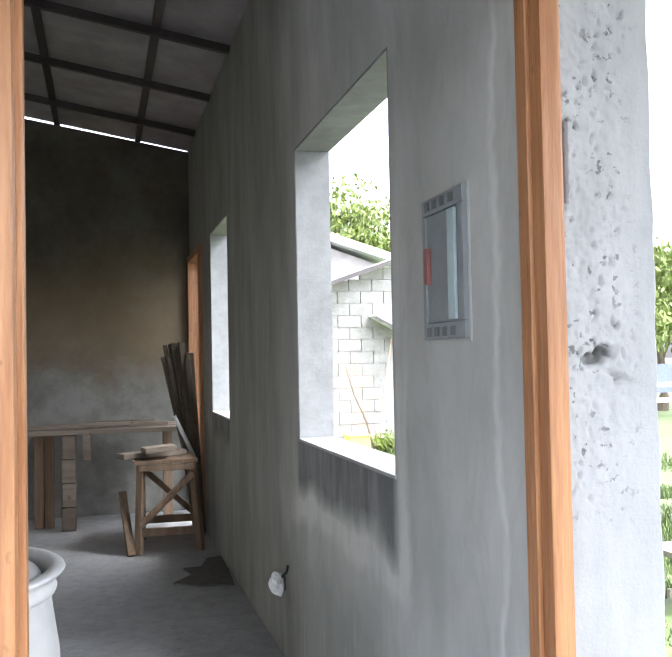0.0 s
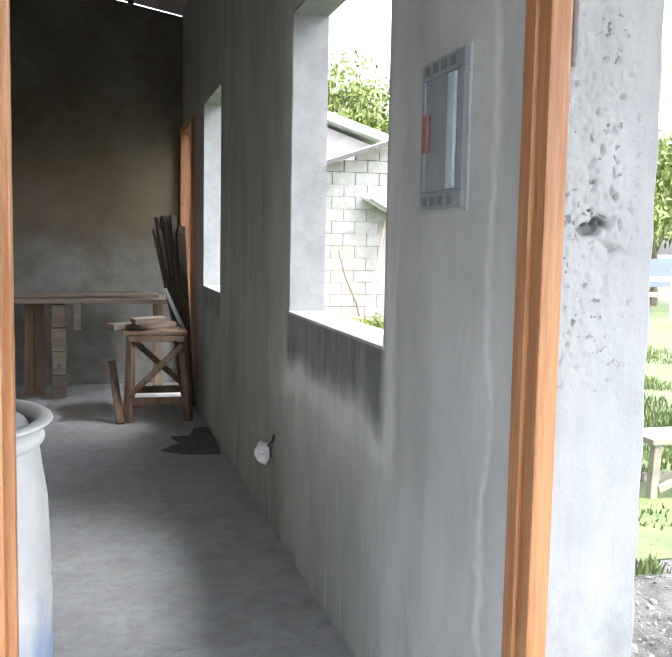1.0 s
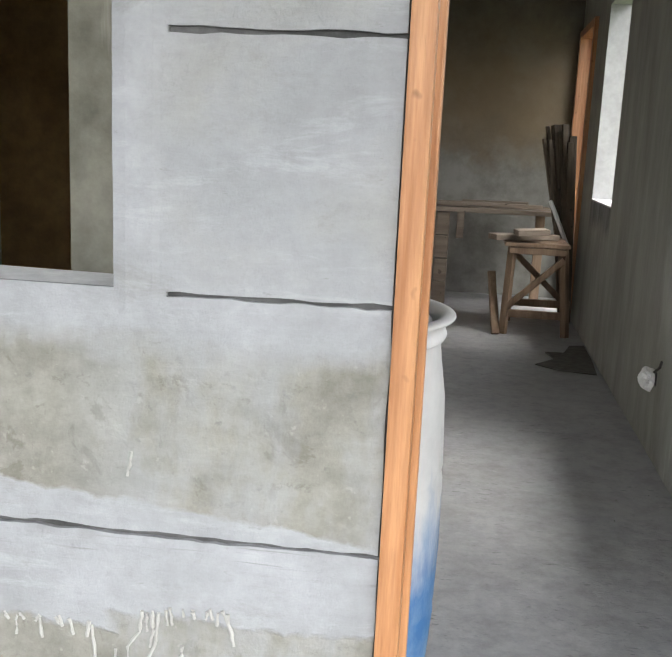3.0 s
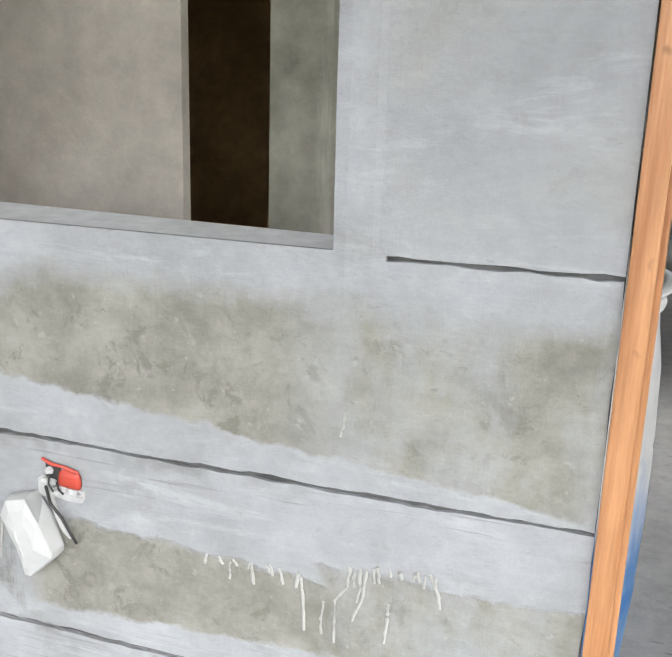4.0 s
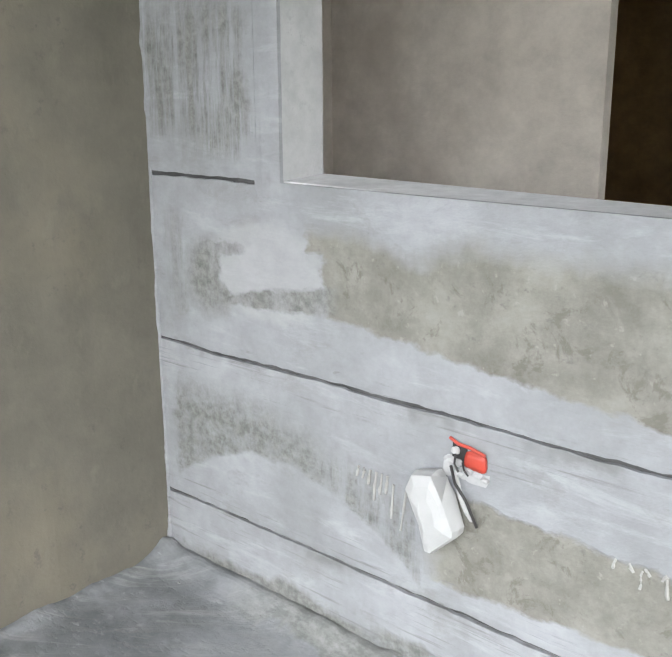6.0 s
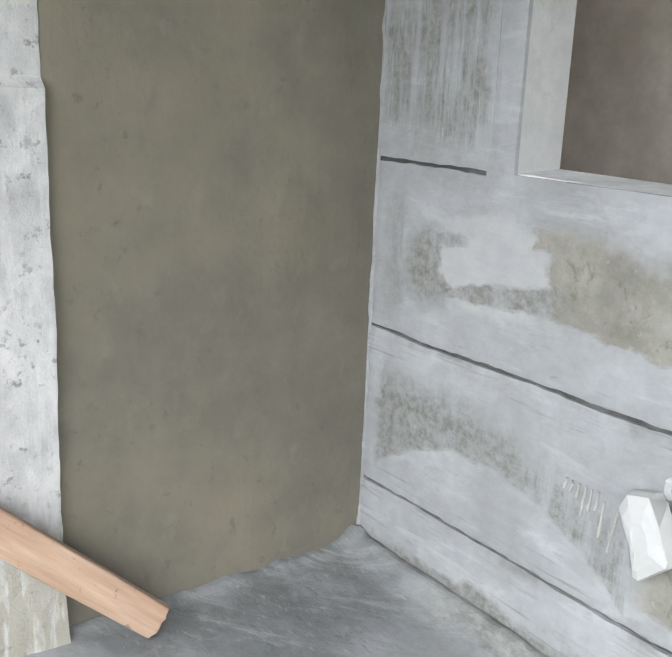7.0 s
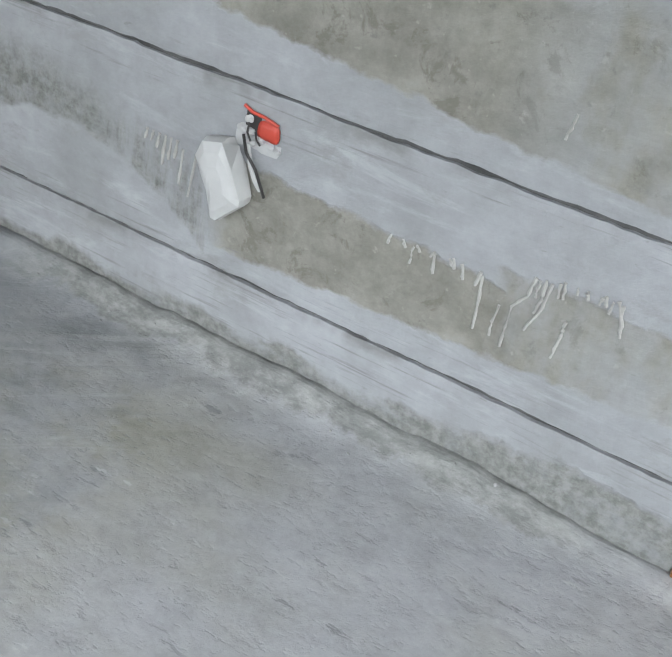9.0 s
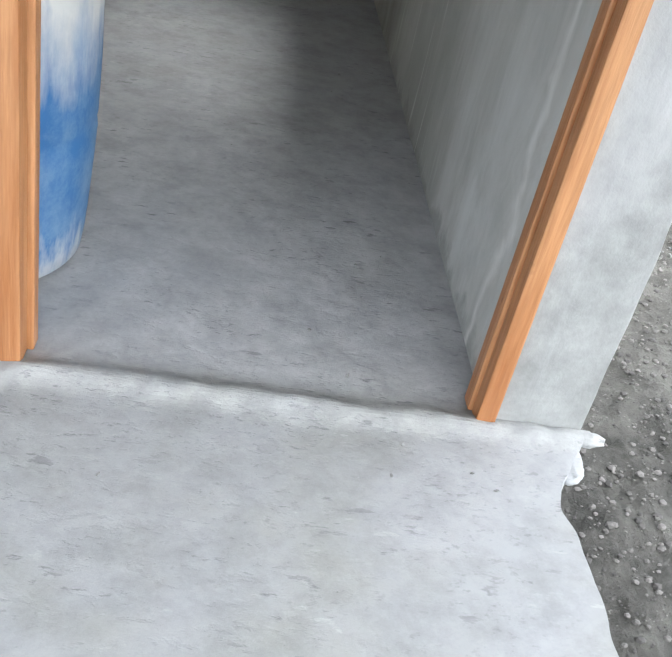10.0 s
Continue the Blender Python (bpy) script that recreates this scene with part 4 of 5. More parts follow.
# ---------------------------------------------------------------- door frame
def door_frame():
    f = thing("door_frame", (0.44, 0.03, 0), "orange varnished timber door frame without a door leaf", "door frame", kind="structure")
    part("jamb", boxed(-0.05, -0.010, -0.012, 0.045, -0.004, 2.1, bevel=0.005), M["jamb"], f)
    part("door_stop", boxed(-0.05, 0.002, 0.046, 0.085, -0.004, 2.1, bevel=0.004), M["jamb"], f)
    part("jamb", boxed(0.889, 0.930, -0.014, 0.030, -0.004, 2.1, bevel=0.005), M["jamb"], f)
    part("door_stop", boxed(0.881, 0.930, 0.031, 0.074, -0.004, 2.1, bevel=0.004), M["jamb"], f)
    part("head", boxed(-0.05, 0.926, -0.012, 0.095, 2.101, 2.15, bevel=0.004), M["jamb"], f)
    return f


door_frame()


# ---------------------------------------------------------------- hall things
def drum():
    c = (-0.254, 0.44)
    d = thing("plastic_drum", (c[0], c[1], 0), "open blue plastic drum whitened with cement, standing by the door", "drum")
    prof = [(0.255, 0.004), (0.268, 0.012), (0.274, 0.05), (0.279, 0.10), (0.288, 0.22), (0.293, 0.30), (0.288, 0.315), (0.293, 0.33), (0.296, 0.45), (0.295, 0.60), (0.290, 0.615), (0.294, 0.63),
            (0.288, 0.78), (0.276, 0.86), (0.272, 0.895), (0.272, 0.905)]
    bm = lathe(prof + [(0.262, 0.905), (0.262, 0.12), (0.03, 0.11)], c)
    part("body", bm, M["drum"], d, smooth=True)
    ring = [(0.2725, 0.900), (0.281, 0.904), (0.2835, 0.911), (0.281, 0.918), (0.277, 0.922), (0.279, 0.940), (0.297, 0.944), (0.300, 0.948), (0.298, 0.952), (0.280, 0.955), (0.271, 0.953), (0.266, 0.945), (0.264, 0.906)]
    part("rim", lathe(ring + [(0.2715, 0.903)], c, 64), M["drum"], d, "whitened moulded rim", smooth=True)
    lid = [(0.02, 0.90), (0.235, 0.896), (0.250, 0.905), (0.252, 0.935), (0.245, 0.943), (0.12, 0.951), (0.02, 0.953)]
    part("lid", lathe(lid, c), M["drum"], d, "dusty white inner lid", smooth=True)
    # Near-black disc: shade of the gap round the lid put into its colour.
    part("lid_seat", lathe([(0.02, 0.870), (0.2615, 0.870), (0.2615, 0.893), (0.02, 0.893)], c), M["dark_plastic"], d, "dark shadowed neck")



drum()


def sawhorse():
    s = thing("work_stool", (0.55, 5.3, 0), "rough wooden work stool with crossed braces", "stool")
    y0, y1 = 5.12, 5.58
    for y, sy, dx in ((y0, -1, 0), (y1, 1, 0.05)):
        for xt, xb in ((0.385, 0.36), (0.745, 0.795)):
            part("leg", beam((xb + dx, y + 0.04 * sy, 0), (xt + dx * 0.4, y, 0.62), 0.05, 0.045), M["old_wood"], s)
        part("rail", beam((0.35 + dx, y + 0.03 * sy, 0.15), (0.80 + dx, y + 0.03 * sy, 0.15), 0.03, 0.055), M["old_wood"], s)
        part("apron", beam((0.365 + dx * 0.4, y - 0.034, 0.60), (0.76 + dx * 0.4, y - 0.034, 0.60), 0.025, 0.045), M["old_wood"], s)
    part("brace", beam((0.375, y0 - 0.045, 0.20), (0.745, y0 - 0.035, 0.55), 0.025, 0.045), M["old_wood"], s)
    part("brace", beam((0.79, y1 - 0.03, 0.20), (0.41, y1 - 0.03, 0.55), 0.025, 0.045), M["old_wood"], s)
    for x in (0.37, 0.80):
        part("side_rail", beam((x, y0, 0.23), (x + 0.03, y1, 0.23), 0.03, 0.045), M["old_wood"], s)
    part("top", boxed(0.33, 0.78, y0 - 0.05, y1 + 0.04, 0.628, 0.655, bevel=0.004), M["old_wood"], s)
    return s


sawhorse()
tagged(part("offcut_board", beam((0.24, 5.2, 0.678), (0.70, 5.42, 0.678), 0.13, 0.04), M["table_wood"]), "dusty offcut of board lying on the stool", "board", "boards on the stool")
tagged(part("offcut_board", beam((0.40, 5.12, 0.722), (0.62, 5.16, 0.735), 0.15, 0.04), M["table_wood"]), "short pale offcut of board on the stool", "board", "boards on the stool")
tagged(part("leaning_board", beam((0.31, 5.05, 0.0), (0.255, 5.25, 0.42), 0.055, 0.03), M["old_wood"]), "short brown board leaning against the stool", "board")


def table():
    t = thing("work_table", (0.1, 6.35, 0), "long rough plank work table on block and timber legs", "table")
    for i in range(3):
        y = 6.12 + 0.2 * i
        part("plank", boxed(-0.61, 0.80 - 0.03 * i, y, y + 0.19, 0.775 + 0.004 * i, 0.812 + 0.004 * i, bevel=0.004), M["table_wood"], t)
    for i in range(4):
        part("block_leg", boxed(-0.20 + 0.006 * (i % 2), -0.09, 6.16, 6.32, 0.002 + 0.193 * i, 0.188 + 0.193 * i, bevel=0.006), M["table_wood"], t, "stacked concrete block")
    for x in (-0.42, -0.34, 0.62):
        part("leg", boxed(x, x + 0.075, 6.36, 6.43, 0.0, 0.775, bevel=0.003), M["old_wood"], t)
    part("hanger", boxed(-0.03, 0.03, 6.14, 6.17, 0.56, 0.774, bevel=0.003), M["table_wood"], t)
    return t


table()
for i, (p, q, w) in enumerate((((-0.6, 6.25, 0.835), (0.05, 6.22, 0.835), 0.03), ((-0.25, 6.33, 0.84), (0.66, 6.28, 0.838), 0.04), ((0.0, 6.4, 0.85), (0.55, 6.45, 0.85), 0.05))):
    tagged(part("timber_strip", beam(p, q, w, 0.03), M["table_wood"]), "thin dusty timber strip lying on the work table", "timber", "strips on the table")

rng = random.Random(4)
for i in range(11):
    u = i / 10
    foot = (0.89 - 0.07 * rng.random(), 5.62 + 0.18 * rng.random(), 0.0)
    top = (0.60 + 0.22 * u, 5.95 + 0.1 * rng.random(), 1.36 + 0.16 * rng.random())
    tagged(part("leaning_stick", beam(foot, top, 0.03 + 0.03 * rng.random(), 0.02), M["dark_wood"]), "dark weathered stick in a bundle leaning in the corner", "stick", "bundle of sticks")
tagged(part("leaning_stick", beam((0.80, 5.56, 0.62), (0.66, 5.62, 0.93), 0.045, 0.02), M["white_plastic"]), "short pale strip stuck among the leaning sticks", "stick", "bundle of sticks")


def far_door():
    d = thing("far_door_frame", (HALL_R, D2[0], 0), "orange timber door frame in the far side wall", "door frame", kind="structure")
    for y0, y1 in ((D2[0] + 0.002, D2[0] + 0.06), (D2[1] - 0.06, D2[1] - 0.002)):
        part("jamb", boxed(HALL_R - 0.03, XO - 0.02, y0, y1, 0, D2[3] - 0.002, bevel=0.004), M["jamb"], d)
    part("head", boxed(HALL_R - 0.03, XO - 0.02, D2[0] + 0.061, D2[1] - 0.061, D2[3] - 0.06, D2[3] - 0.002, bevel=0.004), M["jamb"], d)
    y = D2[1] - 0.10
    hinge = Vector((XO - 0.06, y, 0))
    swing = Matrix.Translation(hinge) @ Matrix.Rotation(radians(-58), 4, 'Z') @ Matrix.Translation(-hinge)
    bm = boxed(XO - 0.06, XO + 0.72, y, y + 0.035, 0.01, D2[3] - 0.07, bevel=0.003)
    bm.transform(swing)
    leaf = part("door_leaf", bm, M["jamb"], d, "orange plank door swung open outwards")
    for i in range(8):
        x = XO - 0.055 + i * 0.097
        bm = boxed(x, x + 0.082, y - 0.014, y - 0.0005, 0.03, D2[3] - 0.09, bevel=0.003)
        bm.transform(swing)
        part("batten", bm, M["jamb"], leaf)


far_door()
# Thin added sheet stands in for a dark irregular mark on the floor.
bm = bmesh.new()
low = [bm.verts.new((x, y, 0.001)) for x, y in ((0.53, 4.16), (0.66, 4.04), (0.88, 4.00), (0.90, 4.40), (0.90, 4.82), (0.80, 4.78), (0.74, 4.55), (0.62, 4.52), (0.66, 4.34))]
up = [bm.verts.new((v.co.x, v.co.y, 0.008 + 0.004 * noise.noise((v.co.x * 9, v.co.y * 9, 0)))) for v in low]
bm.faces.new(low)
bm.faces.new(up)
for i in range(len(low)):
    bm.faces.new((low[i], low[(i + 1) % len(low)], up[(i + 1) % len(low)], up[i]))
M["dark_sheet"] = plain("dark_sheet_grey", (0.09, 0.088, 0.08), 0.95, 0.0, 0.3, 25)
tagged(part("floor_dark_sheet", bm, M["dark_sheet"]), "thin dark irregular sheet flat on the floor", "sack")


def breaker_box():
    b = thing("breaker_panel", (HALL_R, 0.47, 1.39), "grey-blue electrical breaker panel set into the wall", "electrical panel")
    y0, y1, z0, z1 = 0.39, 0.65, 1.395, 1.74
    part("mortar_bed", boxed(HALL_R - 0.004, HALL_R + 0.03, y0 - 0.007, y1 + 0.007, z0 - 0.007, z1 + 0.007, bevel=0.002), M["hall_wall"], b, "rough mortar round the box")
    bm = bmesh.new()
    for a in ((y0, y1, z0, z0 + 0.04), (y0, y1, z1 - 0.04, z1), (y0, y0 + 0.03, z0 + 0.041, z1 - 0.041), (y1 - 0.02, y1, z0 + 0.041, z1 - 0.041)):
        box(bm, HALL_R - 0.016, HALL_R, *a, bevel=0.002)
    part("box_frame", bm, M["panel_grey"], b)
    part("door_plate", boxed(HALL_R - 0.011, HALL_R - 0.005, y0 + 0.031, y1 - 0.021, z0 + 0.041, z1 - 0.041, bevel=0.001), M["panel_grey"], b)
    part("edge_strip", boxed(HALL_R - 0.02, HALL_R - 0.0115, y0 + 0.045, y0 + 0.085, z0 + 0.045, z1 - 0.045, bevel=0.002), M["panel_pale"], b, "pale teal cover edge")
    # Dull red strip stands in for a reflection on the panel's edge.
    part("reflection_strip", boxed(HALL_R - 0.024, HALL_R - 0.0115, y1 - 0.05, y1 - 0.026, 1.53, 1.62, bevel=0.003), M["red_dull"], b, "dull red strip standing in for a reflection")
    for i in range(4):
        y = y0 + 0.05 + 0.052 * i
        for z in (z0 + 0.008, z1 - 0.03):
            part("knockout", boxed(HALL_R - 0.019, HALL_R - 0.0165, y, y + 0.028, z, z + 0.022, bevel=0.001), M["panel_slot"], b)


breaker_box()


def crumple(centre, size, seed, mat, parent, name, squash=(1, 1, 1), label=""):
    bm = bmesh.new()
    bmesh.ops.create_icosphere(bm, subdivisions=4, radius=1.0)
    for v in bm.verts:
        n = v.co.normalized()
        d = 1 + 0.30 * noise.noise(n * 1.7 + Vector((seed, 0, 0))) + 0.16 * abs(noise.noise(n * 4.5 + Vector((seed, 5, 0)))) + 0.06 * noise.noise(n * 11 + Vector((0, seed, 0)))
        v.co = Vector((n.x * squash[0], n.y * squash[1], n.z * squash[2])) * d * size + Vector(centre)
    return part(name, bm, mat, parent, label)


out = thing("wall_outlet", (HALL_R, 2.61, 0.30), "unfinished wall outlet stuffed with crumpled white plastic", "outlet")
part("outlet_box", boxed(HALL_R - 0.006, HALL_R + 0.02, 2.58, 2.65, 0.31, 0.37, bevel=0.003), M["dark_plastic"], out)
crumple((HALL_R - 0.03, 2.62, 0.335), 0.05, 2.0, M["white_wrap"], out, "plastic_wrap", (0.7, 0.95, 1.0), "crumpled white plastic")
crumple((HALL_R - 0.045, 2.57, 0.36), 0.026, 6.0, M["white_wrap"], out, "plastic_wrap", (0.8, 1.0, 0.9))
part("wire", tube([(HALL_R - 0.004, 2.50, 0.44), (HALL_R - 0.008, 2.51, 0.41), (HALL_R - 0.02, 2.55, 0.38)], 0.006), M["dark_plastic"], out)


# ---------------------------------------------------------------- porch things
def junction_box():
    j = thing("facade_outlet_box", (-1.05, 0, 0.545), "red electrical box in the front wall with loose wires", "outlet box")
    part("box_rim", tube([(-1.094, -0.006, 0.574), (-1.072, -0.009, 0.567), (-1.045, -0.010, 0.566), (-1.012, -0.008, 0.557)], 0.0035, 6), M["red_plastic"], j)
    # Flat near-black plate stands in for the shade inside the open half.
    part("box_shadow_gap", boxed(-1.090, -1.056, -0.002, 0.003, 0.522, 0.564), M["dark_plastic"], j, "dark plate for the shaded open half of the box")
    bm = boxed(-1.058, -1.010, -0.012, 0.003, 0.521, 0.557, bevel=0.010)
    for v in bm.verts:
        v.co += Vector((0.004 * noise.noise(v.co * 40), 0.003 * noise.noise(v.co * 55), 0.004 * noise.noise(v.co * 47)))
    part("box_plate", bm, M["red_plastic"], j, smooth=True)
    for i, (x, z, r) in enumerate(((-1.082, 0.550, 0.009), (-1.095, 0.528, 0.010), (-1.074, 0.526, 0.008), (-1.052, 0.515, 0.010), (-1.030, 0.512, 0.009), (-1.070, 0.507, 0.011), (-1.012, 0.505, 0.007))):
        crumple((x, -0.004, z), r, 3.0 + i, M["reveal"], j, "mortar_lump", (1.1, 0.8, 0.8), "whitish mortar blob")
    part("wire", tube([(-1.080, -0.006, 0.545), (-1.074, -0.018, 0.528), (-1.066, -0.016, 0.512)], 0.0022, 6), M["dark_plastic"], j)
    part("wire", tube([(-1.062, -0.008, 0.530), (-1.052, -0.018, 0.520), (-1.046, -0.012, 0.508)], 0.0022, 6), M["dark_plastic"], j)
    part("cable", tube([(-1.09, -0.006, 0.515), (-1.065, -0.028, 0.492), (-1.040, -0.028, 0.465), (-1.026, -0.022, 0.43), (-1.024, -0.010, 0.405)], 0.0032, 8), M["dark_plastic"], j)
    part("cable", tube([(-1.075, -0.01, 0.50), (-1.052, -0.026, 0.465), (-1.038, -0.026, 0.44), (-1.034, -0.012, 0.418)], 0.005, 8), M["white_plastic"], j)
    part("mortar_smear", slab_xz(-1.11, -1.0, 0.487, 0.519, -0.0025, 0.004, 0.008, 0.012, 0.003, seed=9), M["reveal"], j)


junction_box()


def hanging_cover():
    """White cover plate dangling on its wires, tilted."""
    c = thing("outlet_cover", (-1.11, -0.03, 0.32), "white folded plastic cover hanging from the outlet wires", "cover")
    outline = [(-1.175, 0.455), (-1.160, 0.490), (-1.112, 0.502), (-1.078, 0.455), (-1.056, 0.395), (-1.058, 0.380), (-1.112, 0.328), (-1.124, 0.330), (-1.140, 0.385), (-1.158, 0.415)]
    bm = bmesh.new()
    n = len(outline)
    cx, cz = sum(p[0] for p in outline) / n, sum(p[1] for p in outline) / n
    levels = []
    for u, y in ((1.0, -0.004), (1.03, -0.026), (0.97, -0.043), (0.72, -0.050), (0.40, -0.053)):
        levels.append([bm.verts.new((cx + (x - cx) * u, y + 0.003 * noise.noise((x * 25, u, z * 25)), cz + (z - cz) * u)) for x, z in outline])
    for a, b in zip(levels, levels[1:]):
        for i in range(n):
            bm.faces.new((a[i], a[(i + 1) % n], b[(i + 1) % n], b[i]))
    bm.faces.new(levels[0])
    bm.faces.new(levels[-1])
    part("plate", bm, M["white_plastic"], c)
    bm = bmesh.new()
    vs = [bm.verts.new(p) for p in ((-1.110, -0.047, 0.501), (-1.088, -0.020, 0.497), (-1.050, -0.014, 0.400), (-1.056, -0.047, 0.398), (-1.078, -0.052, 0.455))]
    bm.faces.new(vs)
    bmesh.ops.solidify(bm, geom=bm.faces[:], thickness=0.003)
    part("side_flap", bm, M["white_plastic"], c)


hanging_cover()


def drips():
    r = random.Random(7)
    d = thing("plaster_runs", (-0.5, 0, 0.4), "pale runs of wet plaster dried on the front wall", "plaster runs", kind="stuff")
    runs = [((-0.553, 0.43), (-0.549, 0.38), (-0.545, 0.319)), ((-0.46, 0.468), (-0.466, 0.426), (-0.487, 0.395), (-0.486, 0.307)), ((-0.43, 0.468), (-0.435, 0.415), (-0.453, 0.36)),
            ((-0.451, 0.465), (-0.451, 0.43)), ((-0.387, 0.41), (-0.388, 0.37), (-0.392, 0.329)), ((-0.509, 0.388), (-0.513, 0.35), (-0.511, 0.32)), ((-0.316, 0.485), (-0.300, 0.45), (-0.294, 0.421)),
            ((-0.652, 0.43), (-0.646, 0.393)), ((-0.694, 0.43), (-0.696, 0.394)), ((-0.417, 0.475), (-0.414, 0.446)), ((-0.614, 0.44), (-0.608, 0.419)), ((-0.339, 0.485), (-0.332, 0.466)),
            ((-0.442, 0.47), (-0.440, 0.43), (-0.446, 0.40)), ((-0.128, 0.30), (-0.120, 0.28), (-0.113, 0.262)), ((-0.478, 0.76), (-0.483, 0.735), (-0.487, 0.715)), ((-1.235, 0.43), (-1.24, 0.35)), ((-1.20, 0.43), (-1.215, 0.33))]
    runs += [((-0.75 + 0.03 * k + 0.02 * r.random(), 0.436), (-0.75 + 0.03 * k + 0.02 * r.random(), 0.424 - 0.02 * r.random() ** 2)) for k in range(7)]
    runs += [((-0.41 + 0.02 * k + 0.01 * r.random(), 0.48), (-0.405 + 0.02 * k, 0.466 - 0.025 * r.random() ** 2)) for k in range(6)]
    runs += [((-1.33 + 0.016 * k, 0.445), (-1.336 + 0.016 * k, 0.425 - 0.07 * r.random())) for k in range(6)]
    for run in runs:
        pts, n = [], 4
        for (xa, za), (xb, zb) in zip(run, run[1:]):
            pts += [(xa + (xb - xa) * k / n + 0.0022 * noise.noise((xa * 70, za * 60 + k * 0.7, 0)), -0.0012, za + (zb - za) * k / n) for k in range(n)]
        pts.append((run[-1][0], -0.0012, run[-1][1]))
        rad = [0.0018 + 0.0024 * r.random() for k in range(len(pts) - 1)] + [0.0028]
        part("plaster_run", tube(pts, rad, 6), M["run"], d)


drips()

def debris():
    rg = random.Random(21)
    spots = [(0.73, -0.10), (0.70, -0.19), (0.55, 0.24), (0.63, 0.09), (0.18, -0.27), (0.69, 1.98), (0.86, -0.16), (0.90, -0.20)]
    spots += [(-1.95 + 2.9 * rg.random(), -1.3 + 1.35 * rg.random()) for k in range(14)] + [(0.05 + 0.8 * rg.random(), 0.1 + 2.2 * rg.random()) for k in range(9)]
    spots += [(-1.98 + 1.8 * rg.random(), -0.10 * rg.random() - 0.01) for k in range(26)]
    d = bmesh.new()
    for k, (x, y) in enumerate(spots):
        r = 0.006 if k < 8 else 0.0015 + 0.004 * rg.random() ** 2
        mtx = Matrix.Translation((x, y, (porch_z(x, y) if y < 0.055 else 0) + r * 0.2)) @ Euler((rg.random(), rg.random(), rg.random() * 6)).to_matrix().to_4x4() @ Matrix.Diagonal((r, r * (0.4 + 0.6 * rg.random()), r * 0.4, 1))
        bmesh.ops.create_icosphere(d, subdivisions=1, radius=1.0, matrix=mtx)
    tagged(part("floor_debris", d, M["crumb"]), "crumbs of dried mortar on the cement floor", "debris", kind="stuff")


debris()
for k, (cx, cy, cz, r, sq) in enumerate(((1.135, 0.0, -0.016, 0.024, (1.7, 0.8, 0.6)), (1.085, -0.06, -0.032, 0.034, (1.0, 1.7, 0.7)))):
    lump = crumple((cx, cy, cz), r, 11.0 + k, M["floor"], None, "mortar_lump", sq)
    for f in lump.data.polygons:
        f.use_smooth = True
    tagged(lump, "pale lump of spilt mortar at the slab edge", "mortar", "mortar lumps")

bm = beam((-1.89, -0.651, 0.030), (-1.950, -1.40, 0.717), 0.028, 0.082, 0.003)
bmesh.ops.subdivide_edges(bm, edges=[e for e in bm.edges if e.calc_length() > 0.05], cuts=7, use_grid_fill=True)
for v in bm.verts:
    worn = 0.016 if v.co.y > -0.68 else 0.0022
    v.co += Vector((0.1 * worn * noise.noise(v.co * 60), worn * noise.noise(v.co * 37 + Vector((4, 0, 0))), worn * noise.noise(v.co * 41)))
plk = part("leaning_plank", bm, M["plank"])
tagged(plk, "pale sawn pine plank leaning against the porch pillar", "plank")

plate = part("wall_switch", boxed(-1.691, -1.667, 2.592, 2.60, 0.820, 0.870, bevel=0.002), M["white_plastic"])
tagged(plate, "small white switch plate on a dark inner wall", "switch")


# ---------------------------------------------------------------- outdoors
GZ = -0.16


def yard_z(x, y):
    near = math.exp(-((x - 1.6) ** 2 + (y - 0.6) ** 2) / 6.0)
    return GZ + 0.03 * noise.noise((x * 0.5, y * 0.5, 1)) + near * (0.022 * noise.noise((x * 7, y * 7, 4)) + 0.012 * noise.noise((x * 22, y * 22, 2)))


structure("ground", ground_sheet(-80, 140, -80, 180, 110, 120, lambda x, y: GZ - 0.10 + 0.02 * noise.noise((x * 0.5, y * 0.5, 1))), M["dirt"], "bare earth reaching to the distance", "ground")
structure("ground_yard", ground_sheet(1.0, 4.6, -2.4, 2.3, 150, 180, yard_z), M["dirt"], "loose gravelly grey earth beside the house", "ground")
structure("ground_lawn", ground_sheet(1.1, 26, 2.15, 34, 120, 150, lambda x, y: GZ + 0.012 + 0.05 * noise.noise((x * 0.5, y * 0.5, 1)) - 0.01), M["grass"], "rough lawn behind the yard", "ground")
structure("ground_lawn_side", ground_sheet(4.5, 30, -6, 2.3, 80, 40, lambda x, y: GZ + 0.05 * noise.noise((x * 0.5, y * 0.5, 1)) - 0.012), M["grass"], "rough lawn beside the yard", "ground")


